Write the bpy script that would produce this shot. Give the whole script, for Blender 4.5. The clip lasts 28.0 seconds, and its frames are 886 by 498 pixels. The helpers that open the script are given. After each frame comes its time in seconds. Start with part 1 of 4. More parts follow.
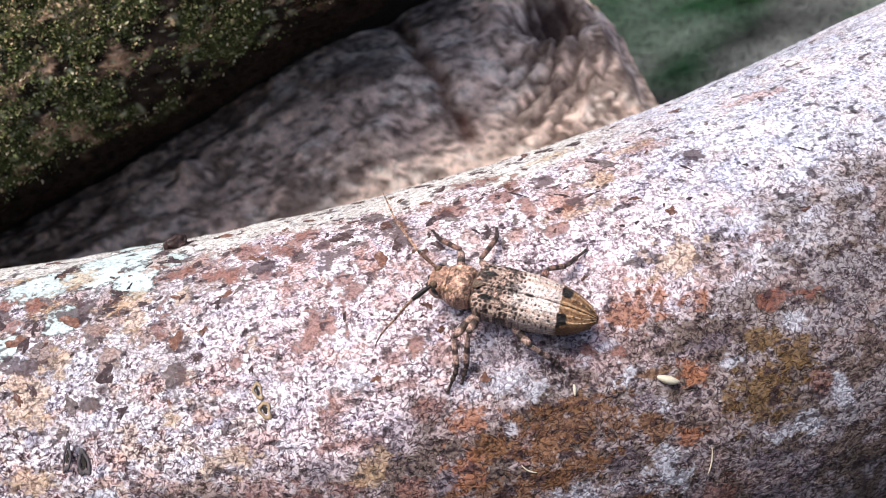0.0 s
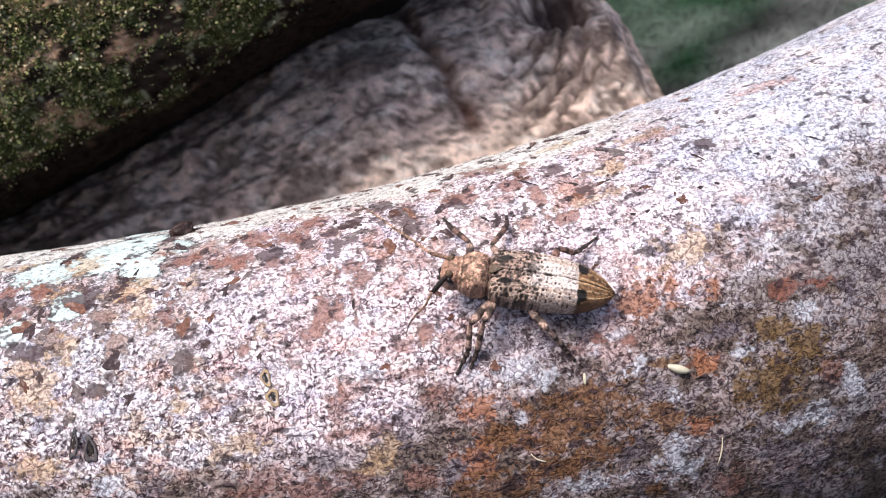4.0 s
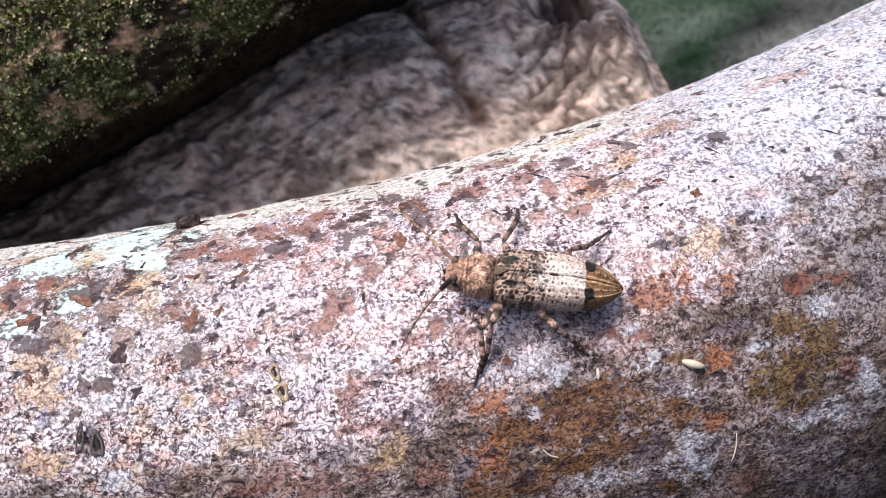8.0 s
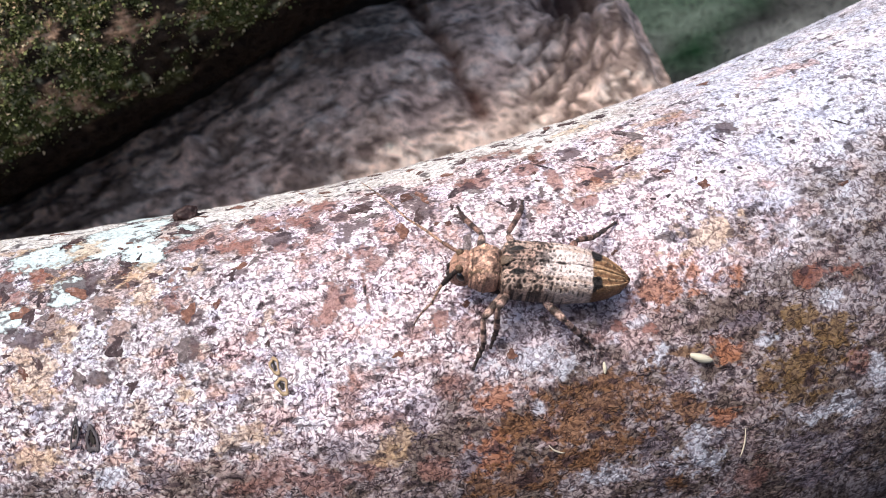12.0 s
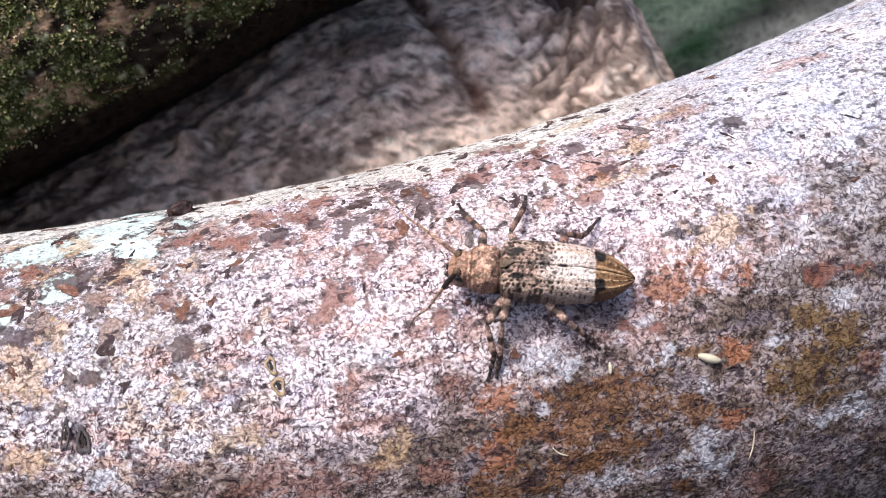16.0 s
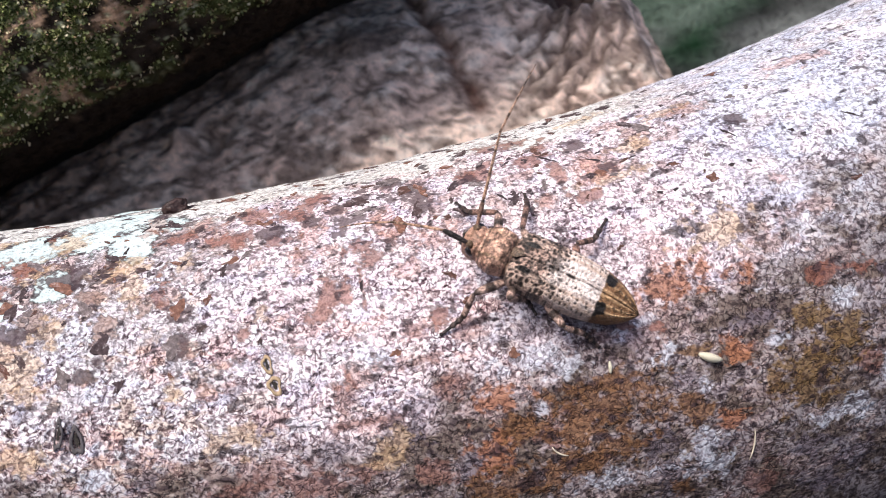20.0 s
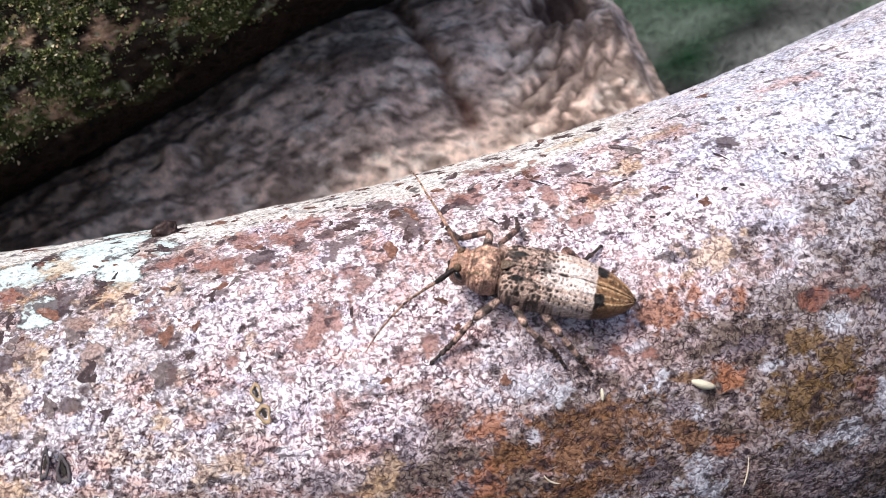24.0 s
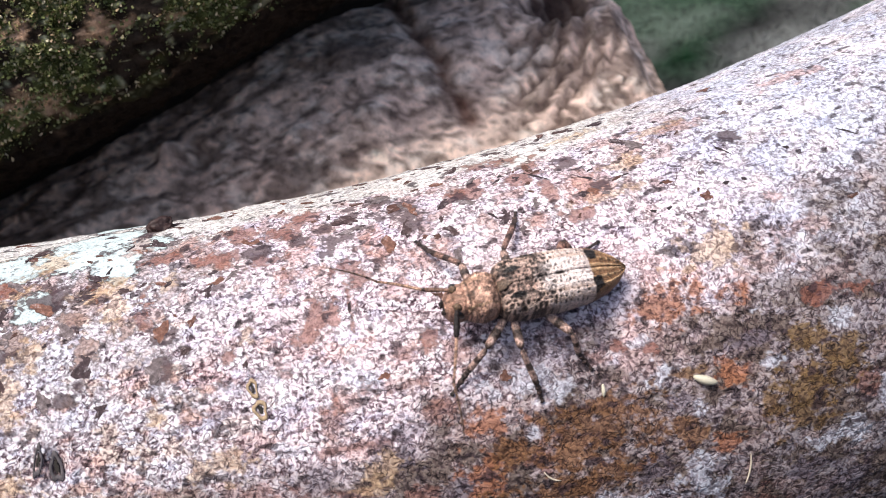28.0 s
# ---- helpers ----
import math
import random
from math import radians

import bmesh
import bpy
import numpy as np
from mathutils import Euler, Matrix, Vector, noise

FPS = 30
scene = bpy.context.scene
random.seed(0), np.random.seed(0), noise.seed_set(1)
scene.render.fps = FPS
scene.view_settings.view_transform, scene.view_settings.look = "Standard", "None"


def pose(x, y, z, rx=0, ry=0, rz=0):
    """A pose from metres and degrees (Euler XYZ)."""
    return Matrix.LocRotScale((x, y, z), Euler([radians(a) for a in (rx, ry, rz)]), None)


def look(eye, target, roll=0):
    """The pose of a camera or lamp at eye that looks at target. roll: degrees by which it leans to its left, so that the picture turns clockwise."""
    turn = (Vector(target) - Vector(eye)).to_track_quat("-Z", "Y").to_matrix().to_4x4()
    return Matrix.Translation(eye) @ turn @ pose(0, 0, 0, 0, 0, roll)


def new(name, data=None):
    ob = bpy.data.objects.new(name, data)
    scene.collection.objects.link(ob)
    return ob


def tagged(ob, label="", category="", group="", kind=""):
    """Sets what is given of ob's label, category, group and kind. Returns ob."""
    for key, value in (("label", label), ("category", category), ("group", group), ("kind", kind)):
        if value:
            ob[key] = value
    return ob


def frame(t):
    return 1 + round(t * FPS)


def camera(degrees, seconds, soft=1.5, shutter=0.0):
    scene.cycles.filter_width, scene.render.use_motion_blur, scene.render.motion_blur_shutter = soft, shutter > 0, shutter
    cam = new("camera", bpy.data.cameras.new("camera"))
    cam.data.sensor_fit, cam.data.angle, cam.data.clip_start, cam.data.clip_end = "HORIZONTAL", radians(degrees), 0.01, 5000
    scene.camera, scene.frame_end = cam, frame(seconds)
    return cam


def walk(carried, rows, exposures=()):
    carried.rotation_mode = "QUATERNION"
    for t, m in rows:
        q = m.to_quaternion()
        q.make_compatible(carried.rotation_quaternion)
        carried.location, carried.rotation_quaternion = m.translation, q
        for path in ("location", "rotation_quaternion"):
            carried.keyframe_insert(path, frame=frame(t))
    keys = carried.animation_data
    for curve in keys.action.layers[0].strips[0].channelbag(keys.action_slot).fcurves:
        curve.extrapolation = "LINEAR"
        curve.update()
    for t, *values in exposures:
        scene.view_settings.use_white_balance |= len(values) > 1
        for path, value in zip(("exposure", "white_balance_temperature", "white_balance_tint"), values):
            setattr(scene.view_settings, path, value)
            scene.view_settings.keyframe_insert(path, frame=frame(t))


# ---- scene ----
MM = 0.001

cam = camera(50, 28.0, soft=0.8)
cam.data.dof.use_dof, cam.data.dof.focus_distance, cam.data.dof.aperture_fstop = True, 0.081, 58.0
walk(cam, [
    (0, pose(0.002431, -0.058780, 0.050558, 50.425, 0.633, -0.052)),
    (0.5, pose(0.002315, -0.058814, 0.050765, 50.209, 0.489, -0.173)),
    (1, pose(0.002476, -0.058724, 0.050523, 50.326, 0.519, -0.132)),
    (1.5, pose(0.002061, -0.058974, 0.050627, 50.327, 0.413, -0.131)),
    (2, pose(0.002025, -0.058850, 0.050648, 50.230, 0.436, -0.066)),
    (2.5, pose(0.001867, -0.059071, 0.050156, 50.328, 0.376, -0.082)),
    (3, pose(0.001573, -0.058973, 0.049860, 50.259, 0.274, -0.030)),
    (3.5, pose(0.001284, -0.058748, 0.049872, 50.101, 0.246, -0.018)),
    (5.5, pose(0.001407, -0.058777, 0.049365, 50.061, 0.314, 0.027)),
    (6, pose(0.001248, -0.058835, 0.049531, 50.050, 0.246, 0.018)),
    (6.5, pose(0.001084, -0.058759, 0.049439, 50.148, 0.168, -0.054)),
    (7, pose(0.000255, -0.058549, 0.048834, 50.136, -0.037, -0.112)),
    (7.5, pose(0.000034, -0.058546, 0.048906, 50.023, -0.015, 0.018)),
    (8, pose(0.000128, -0.058277, 0.048789, 50.000, -0.000, -0.000)),
    (8.5, pose(-0.000079, -0.058494, 0.048512, 50.029, -0.099, -0.105)),
    (9, pose(0.000078, -0.058598, 0.048724, 50.007, 0.015, 0.013)),
    (9.5, pose(-0.000267, -0.058075, 0.048234, 50.011, -0.157, -0.071)),
    (10, pose(-0.000576, -0.057866, 0.047876, 49.958, -0.220, -0.101)),
    (10.5, pose(-0.000718, -0.057574, 0.047815, 49.819, -0.243, -0.072)),
    (11, pose(-0.000801, -0.057707, 0.047543, 50.025, -0.263, -0.085)),
    (11.5, pose(-0.000458, -0.057478, 0.047548, 49.769, -0.155, -0.095)),
    (12, pose(-0.000547, -0.057445, 0.047271, 49.955, -0.239, -0.197)),
    (12.5, pose(-0.000848, -0.057130, 0.046992, 49.920, -0.374, -0.167)),
    (14.5, pose(-0.000679, -0.056785, 0.046907, 49.811, -0.334, -0.164)),
    (15, pose(-0.000629, -0.056409, 0.046702, 49.690, -0.381, -0.214)),
    (15.5, pose(-0.000760, -0.055950, 0.046535, 49.677, -0.478, -0.241)),
    (16, pose(-0.000860, -0.055847, 0.045991, 49.722, -0.454, -0.229)),
    (16.5, pose(-0.000902, -0.056028, 0.046529, 49.614, -0.478, -0.260)),
    (17, pose(-0.000760, -0.056053, 0.046050, 49.884, -0.477, -0.229)),
    (17.5, pose(-0.000965, -0.055725, 0.045483, 49.860, -0.604, -0.265)),
    (18, pose(-0.001203, -0.055516, 0.045679, 49.541, -0.665, -0.326)),
    (18.5, pose(-0.001091, -0.055516, 0.045505, 49.671, -0.673, -0.251)),
    (19, pose(-0.000796, -0.055592, 0.045894, 49.528, -0.608, -0.284)),
    (19.5, pose(-0.000701, -0.055610, 0.046110, 49.715, -0.537, -0.328)),
    (20, pose(-0.001098, -0.055352, 0.045289, 49.758, -0.670, -0.439)),
    (20.5, pose(-0.000769, -0.055168, 0.045807, 49.524, -0.597, -0.391)),
    (21, pose(-0.000697, -0.055071, 0.045376, 49.866, -0.684, -0.452)),
    (21.5, pose(-0.000682, -0.054556, 0.045409, 49.509, -0.717, -0.499)),
    (23.5, pose(-0.000846, -0.053679, 0.046125, 49.794, -0.862, -0.669)),
    (24, pose(-0.000762, -0.053871, 0.046184, 50.053, -0.823, -0.688)),
    (24.5, pose(-0.000500, -0.053456, 0.046181, 49.963, -0.722, -0.701)),
    (25, pose(-0.000968, -0.053639, 0.045931, 50.160, -0.903, -0.871)),
    (25.5, pose(-0.000567, -0.053067, 0.045689, 50.068, -0.711, -0.788)),
    (26, pose(-0.000647, -0.053171, 0.045400, 50.203, -0.818, -0.803)),
    (26.5, pose(-0.000865, -0.052933, 0.045484, 49.883, -0.896, -0.843)),
    (27, pose(-0.000652, -0.053180, 0.045816, 49.953, -0.765, -0.807)),
    (27.5, pose(-0.000740, -0.053091, 0.045774, 50.035, -0.845, -0.875)),
    (28, pose(-0.000913, -0.053654, 0.045049, 50.278, -0.935, -0.856)),
])

# ---- world, sun, exposure: open shade under a bright overcast sky ----
SUN_UP, SUN_ROUND = 65.0, -97.0
world = bpy.data.worlds.new("sky")
scene.world = world
world.use_nodes = True
sky = world.node_tree.nodes.new("ShaderNodeTexSky")
sky.sky_type, sky.sun_disc = "NISHITA", False
sky.sun_elevation, sky.sun_rotation = radians(SUN_UP), radians(SUN_ROUND)
sky.air_density, sky.dust_density = 1.0, 4.0
world.node_tree.links.new(sky.outputs[0], world.node_tree.nodes["Background"].inputs[0])
world.node_tree.nodes["Background"].inputs[1].default_value = 0.15
sun_data = bpy.data.lights.new("sun", "SUN")
sun_data.energy, sun_data.angle, sun_data.color = 2.6, radians(26), (0.985, 0.98, 0.935)
sun = new("sun", sun_data)
a, b = radians(SUN_UP), radians(SUN_ROUND)
sun.matrix_world = look((math.cos(a) * math.sin(b), math.cos(a) * math.cos(b), math.sin(a)), (0, 0, 0))
scene.view_settings.exposure = 0.76


# ---- noise on arrays ----
def lattice(u, v, seed):
    """Smooth random field in -1..1, one cell a unit."""
    rng = np.random.RandomState(seed)
    g = rng.uniform(-1, 1, (256, 256))
    iu, iv = np.floor(u).astype(int), np.floor(v).astype(int)
    fu, fv = u - iu, v - iv
    fu, fv = fu * fu * (3 - 2 * fu), fv * fv * (3 - 2 * fv)
    p = lambda i, j: g[i % 256, j % 256]
    return (p(iu, iv) * (1 - fu) + p(iu + 1, iv) * fu) * (1 - fv) + (p(iu, iv + 1) * (1 - fu) + p(iu + 1, iv + 1) * fu) * fv


def fbm(u, v, seed, octaves=4, gain=0.55):
    total, amp, norm = 0, 1.0, 0.0
    for k in range(octaves):
        total = total + amp * lattice(u * 2.03 ** k + 17.3 * k, v * 2.03 ** k + 9.1 * k, seed + k)
        norm += amp
        amp *= gain
    return total / norm


def smooth(x, lo, hi):
    t = np.clip((x - lo) / (hi - lo), 0, 1)
    return t * t * (3 - 2 * t)


# ---- materials ----
def nodes_of(name):
    m = bpy.data.materials.new(name)
    m.use_nodes = True
    nt = m.node_tree
    return m, nt, nt.nodes["Principled BSDF"]


def link(nt, a, b):
    nt.links.new(a, b)


def mixer(nt, kind, fac, a, b):
    """A colour mix; fac, a and b are sockets or values."""
    n = nt.nodes.new("ShaderNodeMix")
    n.data_type, n.blend_type, n.clamp_result = "RGBA", kind, True
    for socket, value in ((n.inputs[0], fac), (n.inputs[6], a), (n.inputs[7], b)):
        if hasattr(value, "is_linked"):
            link(nt, value, socket)
        else:
            socket.default_value = value if isinstance(value, (int, float)) else (*value, 1)
    return n.outputs[2]


def noise_of(nt, scale, detail=3.0, rough=0.6, warp=0.0, stretch=None):
    co = nt.nodes.new("ShaderNodeTexCoord").outputs["Object"]
    if stretch:
        mp = nt.nodes.new("ShaderNodeMapping")
        mp.inputs["Scale"].default_value = stretch
        link(nt, co, mp.inputs[0])
        co = mp.outputs[0]
    n = nt.nodes.new("ShaderNodeTexNoise")
    n.inputs["Scale"].default_value, n.inputs["Detail"].default_value = scale, detail
    n.inputs["Roughness"].default_value, n.inputs["Distortion"].default_value = rough, warp
    link(nt, co, n.inputs["Vector"])
    return n.outputs["Fac"]


def ramp(nt, fac, *stops):
    n = nt.nodes.new("ShaderNodeValToRGB")
    e = n.color_ramp.elements
    while len(e) < len(stops):
        e.new(0.5)
    for el, (at, value) in zip(e, stops):
        el.position = at
        el.color = (value, value, value, 1) if isinstance(value, (int, float)) else (*value, 1)
    link(nt, fac, n.inputs[0])
    return n.outputs[0]


def bump(nt, bsdf, height, distance, strength=1.0):
    n = nt.nodes.new("ShaderNodeBump")
    n.inputs["Distance"].default_value, n.inputs["Strength"].default_value = distance, strength
    link(nt, height, n.inputs["Height"])
    link(nt, n.outputs[0], bsdf.inputs["Normal"])


def pigmented(name, grain, depth, rough=0.8, squiggle=0.0, speck=0.35, spec=0.3, sheen_dark=(0.20, 0.14, 0.17)):
    """A surface whose pigment lies in the mesh, with fine grain, thin crooked fissures and relief."""
    m, nt, bsdf = nodes_of(name)
    at = nt.nodes.new("ShaderNodeAttribute")
    at.attribute_name = "pigment"
    colour = at.outputs["Color"]
    fine = noise_of(nt, grain, 4.0, 0.65)
    colour = mixer(nt, "MULTIPLY", speck, colour, ramp(nt, fine, (0.32, 0.22), (0.5, 1.0), (0.68, 1.4)))
    mix_h = fine
    if squiggle:
        # crooked dark fissures at two sizes
        lines = ramp(nt, noise_of(nt, grain * 0.50, 1.5, 0.5, 0.9), (0.435, 0.0), (0.488, 1.0), (0.512, 1.0), (0.565, 0.0))
        hair = ramp(nt, noise_of(nt, grain * 1.05, 1.0, 0.5, 0.9), (0.42, 0.0), (0.485, 1.0), (0.515, 1.0), (0.58, 0.0))
        where = ramp(nt, noise_of(nt, grain * 0.07, 3.0, 0.6), (0.36, 0.35), (0.60, 1.0))
        for mask, amount in ((mixer(nt, "MULTIPLY", 1.0, lines, where), squiggle), (hair, squiggle * 0.45)):
            scale = nt.nodes.new("ShaderNodeMath")
            scale.operation = "MULTIPLY"
            scale.inputs[1].default_value = amount
            link(nt, mask, scale.inputs[0])
            colour = mixer(nt, "MIX", scale.outputs[0], colour, mixer(nt, "MULTIPLY", 1.0, colour, sheen_dark))
        mix_h = mixer(nt, "SUBTRACT", 0.6, fine, lines)
    link(nt, colour, bsdf.inputs["Base Color"])
    bsdf.inputs["Roughness"].default_value = rough
    bsdf.inputs["Specular IOR Level"].default_value = spec
    bump(nt, bsdf, mix_h, depth)
    return m


def plain(name, colour, rough=0.6, grain=2000.0, spread=0.35, depth=0.00004, spec=0.4):
    m, nt, bsdf = nodes_of(name)
    n = noise_of(nt, grain, 3.0)
    link(nt, mixer(nt, "MULTIPLY", 1.0, colour, ramp(nt, n, (0.3, 1 - spread), (0.7, 1.0))), bsdf.inputs["Base Color"])
    bsdf.inputs["Roughness"].default_value = rough
    bsdf.inputs["Specular IOR Level"].default_value = spec
    bump(nt, bsdf, n, depth)
    return m


def maths(nt, kind, a, b):
    n = nt.nodes.new("ShaderNodeMath")
    n.operation = kind
    for socket, value in zip(n.inputs, (a, b)):
        if hasattr(value, "is_linked"):
            link(nt, value, socket)
        else:
            socket.default_value = value
    return n.outputs[0]


def bark_material():
    """Crusty bark: pigment from the mesh, crossed by short crooked furrows whose depth the mesh gives too."""
    m, nt, bsdf = nodes_of("lichen_bark")
    at = nt.nodes.new("ShaderNodeAttribute")
    at.attribute_name = "pigment"
    fine = noise_of(nt, 5200.0, 3.0, 0.6)
    colour = mixer(nt, "MULTIPLY", 1.0, at.outputs["Color"], ramp(nt, fine, (0.28, 0.62), (0.46, 1.0), (0.70, 1.0)))
    crust = noise_of(nt, 2900.0, 1.5, 0.5, 0.7)
    tones = ramp(nt, crust, (0.34, (0.13, 0.088, 0.102)), (0.45, (0.52, 0.45, 0.48)), (0.535, (0.95, 0.94, 0.955)), (0.64, (1.02, 1.02, 1.02)))
    colour = mixer(nt, "MIX", at.outputs["Alpha"], colour, mixer(nt, "MULTIPLY", 1.0, colour, tones))
    thin = ramp(nt, noise_of(nt, 1700.0, 1.5, 0.5, 0.5), (0.43, 0.0), (0.49, 1.0), (0.51, 1.0), (0.57, 0.0))
    broken = ramp(nt, noise_of(nt, 1100.0, 3.0, 0.6), (0.38, 0.15), (0.58, 0.85))
    furrow = maths(nt, "MULTIPLY", maths(nt, "MULTIPLY", thin, broken), at.outputs["Alpha"])
    colour = mixer(nt, "MIX", furrow, colour, mixer(nt, "MULTIPLY", 1.0, colour, (0.16, 0.09, 0.105)))
    link(nt, colour, bsdf.inputs["Base Color"])
    bsdf.inputs["Roughness"].default_value = 0.8
    bsdf.inputs["Specular IOR Level"].default_value = 0.25
    bump(nt, bsdf, maths(nt, "SUBTRACT", maths(nt, "ADD", maths(nt, "MULTIPLY", fine, 0.4), crust), furrow), 0.00011)
    return m


BARK = bark_material()
WOOD = pigmented("weathered_wood", 700.0, 0.0007, 0.85, speck=0.65, spec=0.2)
MOSS = pigmented("mossy_bark", 700.0, 0.0010, 0.9, speck=0.9, spec=0.03)
SHELL = pigmented("beetle_shell", 4200.0, 0.00014, 0.5, squiggle=0.5, speck=0.7, spec=0.35, sheen_dark=(0.24, 0.16, 0.13))
LIMB = pigmented("beetle_limb", 4200.0, 0.00012, 0.5, squiggle=0.75, speck=0.9, spec=0.35, sheen_dark=(0.24, 0.16, 0.14))
EYE = plain("beetle_eye", (0.006, 0.005, 0.006), 0.34, 9000.0, 0.2, 0.00002, 0.7)


def flake_material():
    """Thin bark scales, each of its own tint, under the same grain as the bark."""
    m, nt, bsdf = nodes_of("bark_scale")
    rnd = nt.nodes.new("ShaderNodeObjectInfo").outputs["Random"]
    tint = nt.nodes.new("ShaderNodeValToRGB")
    tint.color_ramp.interpolation = "CONSTANT"
    e = tint.color_ramp.elements
    shades = ((0.11, 0.05, 0.037), (0.05, 0.032, 0.035), (0.15, 0.07, 0.05), (0.08, 0.038, 0.03), (0.13, 0.10, 0.10), (0.06, 0.036, 0.036))
    while len(e) < len(shades):
        e.new(0.5)
    for k, (el, c) in enumerate(zip(e, shades)):
        el.position, el.color = k / len(shades), (*c, 1)
    link(nt, rnd, tint.inputs[0])
    fine = noise_of(nt, 2600.0, 4.0, 0.65, 0.5)
    worn = mixer(nt, "MULTIPLY", 1.0, tint.outputs[0], ramp(nt, fine, (0.3, 0.40), (0.55, 1.0), (0.72, 1.7)))
    crust = ramp(nt, noise_of(nt, 1500.0, 4.0, 0.7, 0.8), (0.55, 0.0), (0.66, 0.3))
    link(nt, mixer(nt, "MIX", crust, worn, (0.60, 0.53, 0.54)), bsdf.inputs["Base Color"])
    bsdf.inputs["Roughness"].default_value = 0.85
    bsdf.inputs["Specular IOR Level"].default_value = 0.2
    bump(nt, bsdf, fine, 0.00012)
    return m


SCALE = flake_material()


def leaf_material():
    m, nt, bsdf = nodes_of("moss_leaf")
    rnd = nt.nodes.new("ShaderNodeNewGeometry").outputs["Random Per Island"]
    link(nt, ramp(nt, rnd, (0.0, (0.02, 0.03, 0.010)), (0.40, (0.15, 0.17, 0.055)), (0.68, (0.28, 0.28, 0.12)), (0.82, (0.36, 0.235, 0.145)), (1.0, (0.55, 0.50, 0.34))), bsdf.inputs["Base Color"])
    bsdf.inputs["Roughness"].default_value = 0.6
    bsdf.inputs["Specular IOR Level"].default_value = 0.2
    return m


LEAF = leaf_material()
BUD = plain("brown_bud", (0.036, 0.013, 0.010), 0.6, 2000.0, 0.6, 0.0002)
CRACK = plain("crack_shadow", (0.03, 0.018, 0.02), 0.9, 2500.0, 0.5)
RIM = plain("pale_scar_rim", (0.36, 0.25, 0.15), 0.7, 2600.0, 0.45)
GREY_RIM = plain("grey_scar_rim", (0.09, 0.075, 0.08), 0.8, 2600.0, 0.6)
HOLLOW = plain("scar_hollow", (0.02, 0.015, 0.012), 0.9)
SEED = plain("pale_seed", (0.56, 0.50, 0.38), 0.45, 1500.0, 0.25)
FIBRE = plain("dry_fibre", (0.62, 0.52, 0.40), 0.6, 1500.0, 0.3)
SKY_BLOCK = plain("sky_block", (0.035, 0.045, 0.022), 0.9, 24.0, 0.7, 0.02, 0.2)
EARTH = plain("forest_soil", (0.045, 0.034, 0.025), 0.95, 60.0, 0.7, 0.004, 0.2)


# ---- mesh helpers ----
def mesh_of(name, verts, faces, pigment=None, material=None, smooth_shade=True):
    me = bpy.data.meshes.new(name)
    me.from_pydata([tuple(v) for v in verts], [], [tuple(f) for f in faces])
    if pigment is not None:
        col = me.color_attributes.new("pigment", "FLOAT_COLOR", "POINT")
        rgba = np.ones((len(verts), 4), dtype=np.float32)
        pigment = np.asarray(pigment)
        rgba[:, :pigment.shape[1]] = np.clip(pigment, 0, 1)
        col.data.foreach_set("color", rgba.ravel())
    if smooth_shade:
        me.polygons.foreach_set("use_smooth", np.ones(len(me.polygons), dtype=bool))
    if material:
        me.materials.append(material)
    me.update()
    return me


def grid_faces(nu, nv, closed_v=False):
    i, j = np.meshgrid(np.arange(nu - 1), np.arange(nv if closed_v else nv - 1), indexing="ij")
    k = (j + 1) % nv
    return np.stack([i * nv + j, (i + 1) * nv + j, (i + 1) * nv + k, i * nv + k], -1).reshape(-1, 4)


def part(name, me, parent, label="", m=None):
    """Links a mesh as one object under a thing or under a part."""
    ob = new(name, me)
    ob.parent = parent
    if m is not None:
        ob.matrix_basis = m
    return tagged(ob, label) if label else ob


def tube(points, radii, sides=10, caps=True):
    """A tapered tube along points: verts and faces."""
    pts = [Vector(p) for p in points]
    verts, faces = [], []
    ref = Vector((0, 0, 1))
    for i, p in enumerate(pts):
        d = (pts[min(i + 1, len(pts) - 1)] - pts[max(i - 1, 0)]).normalized()
        side = d.cross(ref if abs(d.dot(ref)) < 0.95 else Vector((0, 1, 0))).normalized()
        up = side.cross(d)
        r = radii[i] if isinstance(radii[i], tuple) else (radii[i], radii[i])
        for k in range(sides):
            w = 2 * math.pi * k / sides
            verts.append(p + side * math.cos(w) * r[0] + up * math.sin(w) * r[1])
    n = len(pts)
    for i in range(n - 1):
        for k in range(sides):
            l = (k + 1) % sides
            faces.append((i * sides + k, i * sides + l, (i + 1) * sides + l, (i + 1) * sides + k))
    if caps:
        faces.append(tuple(range(sides))[::-1])
        faces.append(tuple(range((n - 1) * sides, n * sides)))
    return verts, faces


# ---- the branch on which the beetle stands: axis and girth along x, in millimetres ----
def along(c, x, slope=1.0):
    x = np.asarray(x, dtype=float)
    q = np.clip(x, -50.0, 55.0)
    return c[0] + c[1] * q + c[2] * q ** 2 + c[3] * q ** 3 + slope * (c[1] + 2 * c[2] * q + 3 * c[3] * q ** 2) * (x - q)


AXIS_Y = (7.7715, 0.19299, 0.002065, 8.0e-7)
AXIS_Z = (-26.0304, 0.10701, 0.000982, 1.0e-6)
GIRTH = (22.6949, 0.04422, -0.00020136, 4.17e-6)


def branch_axis(x):
    x = np.asarray(x, dtype=float)
    sag = 0.0058 * np.clip(-50.0 - x, 0, None) ** 2
    return np.stack([x, along(AXIS_Y, x), along(AXIS_Z, x) - sag], -1)


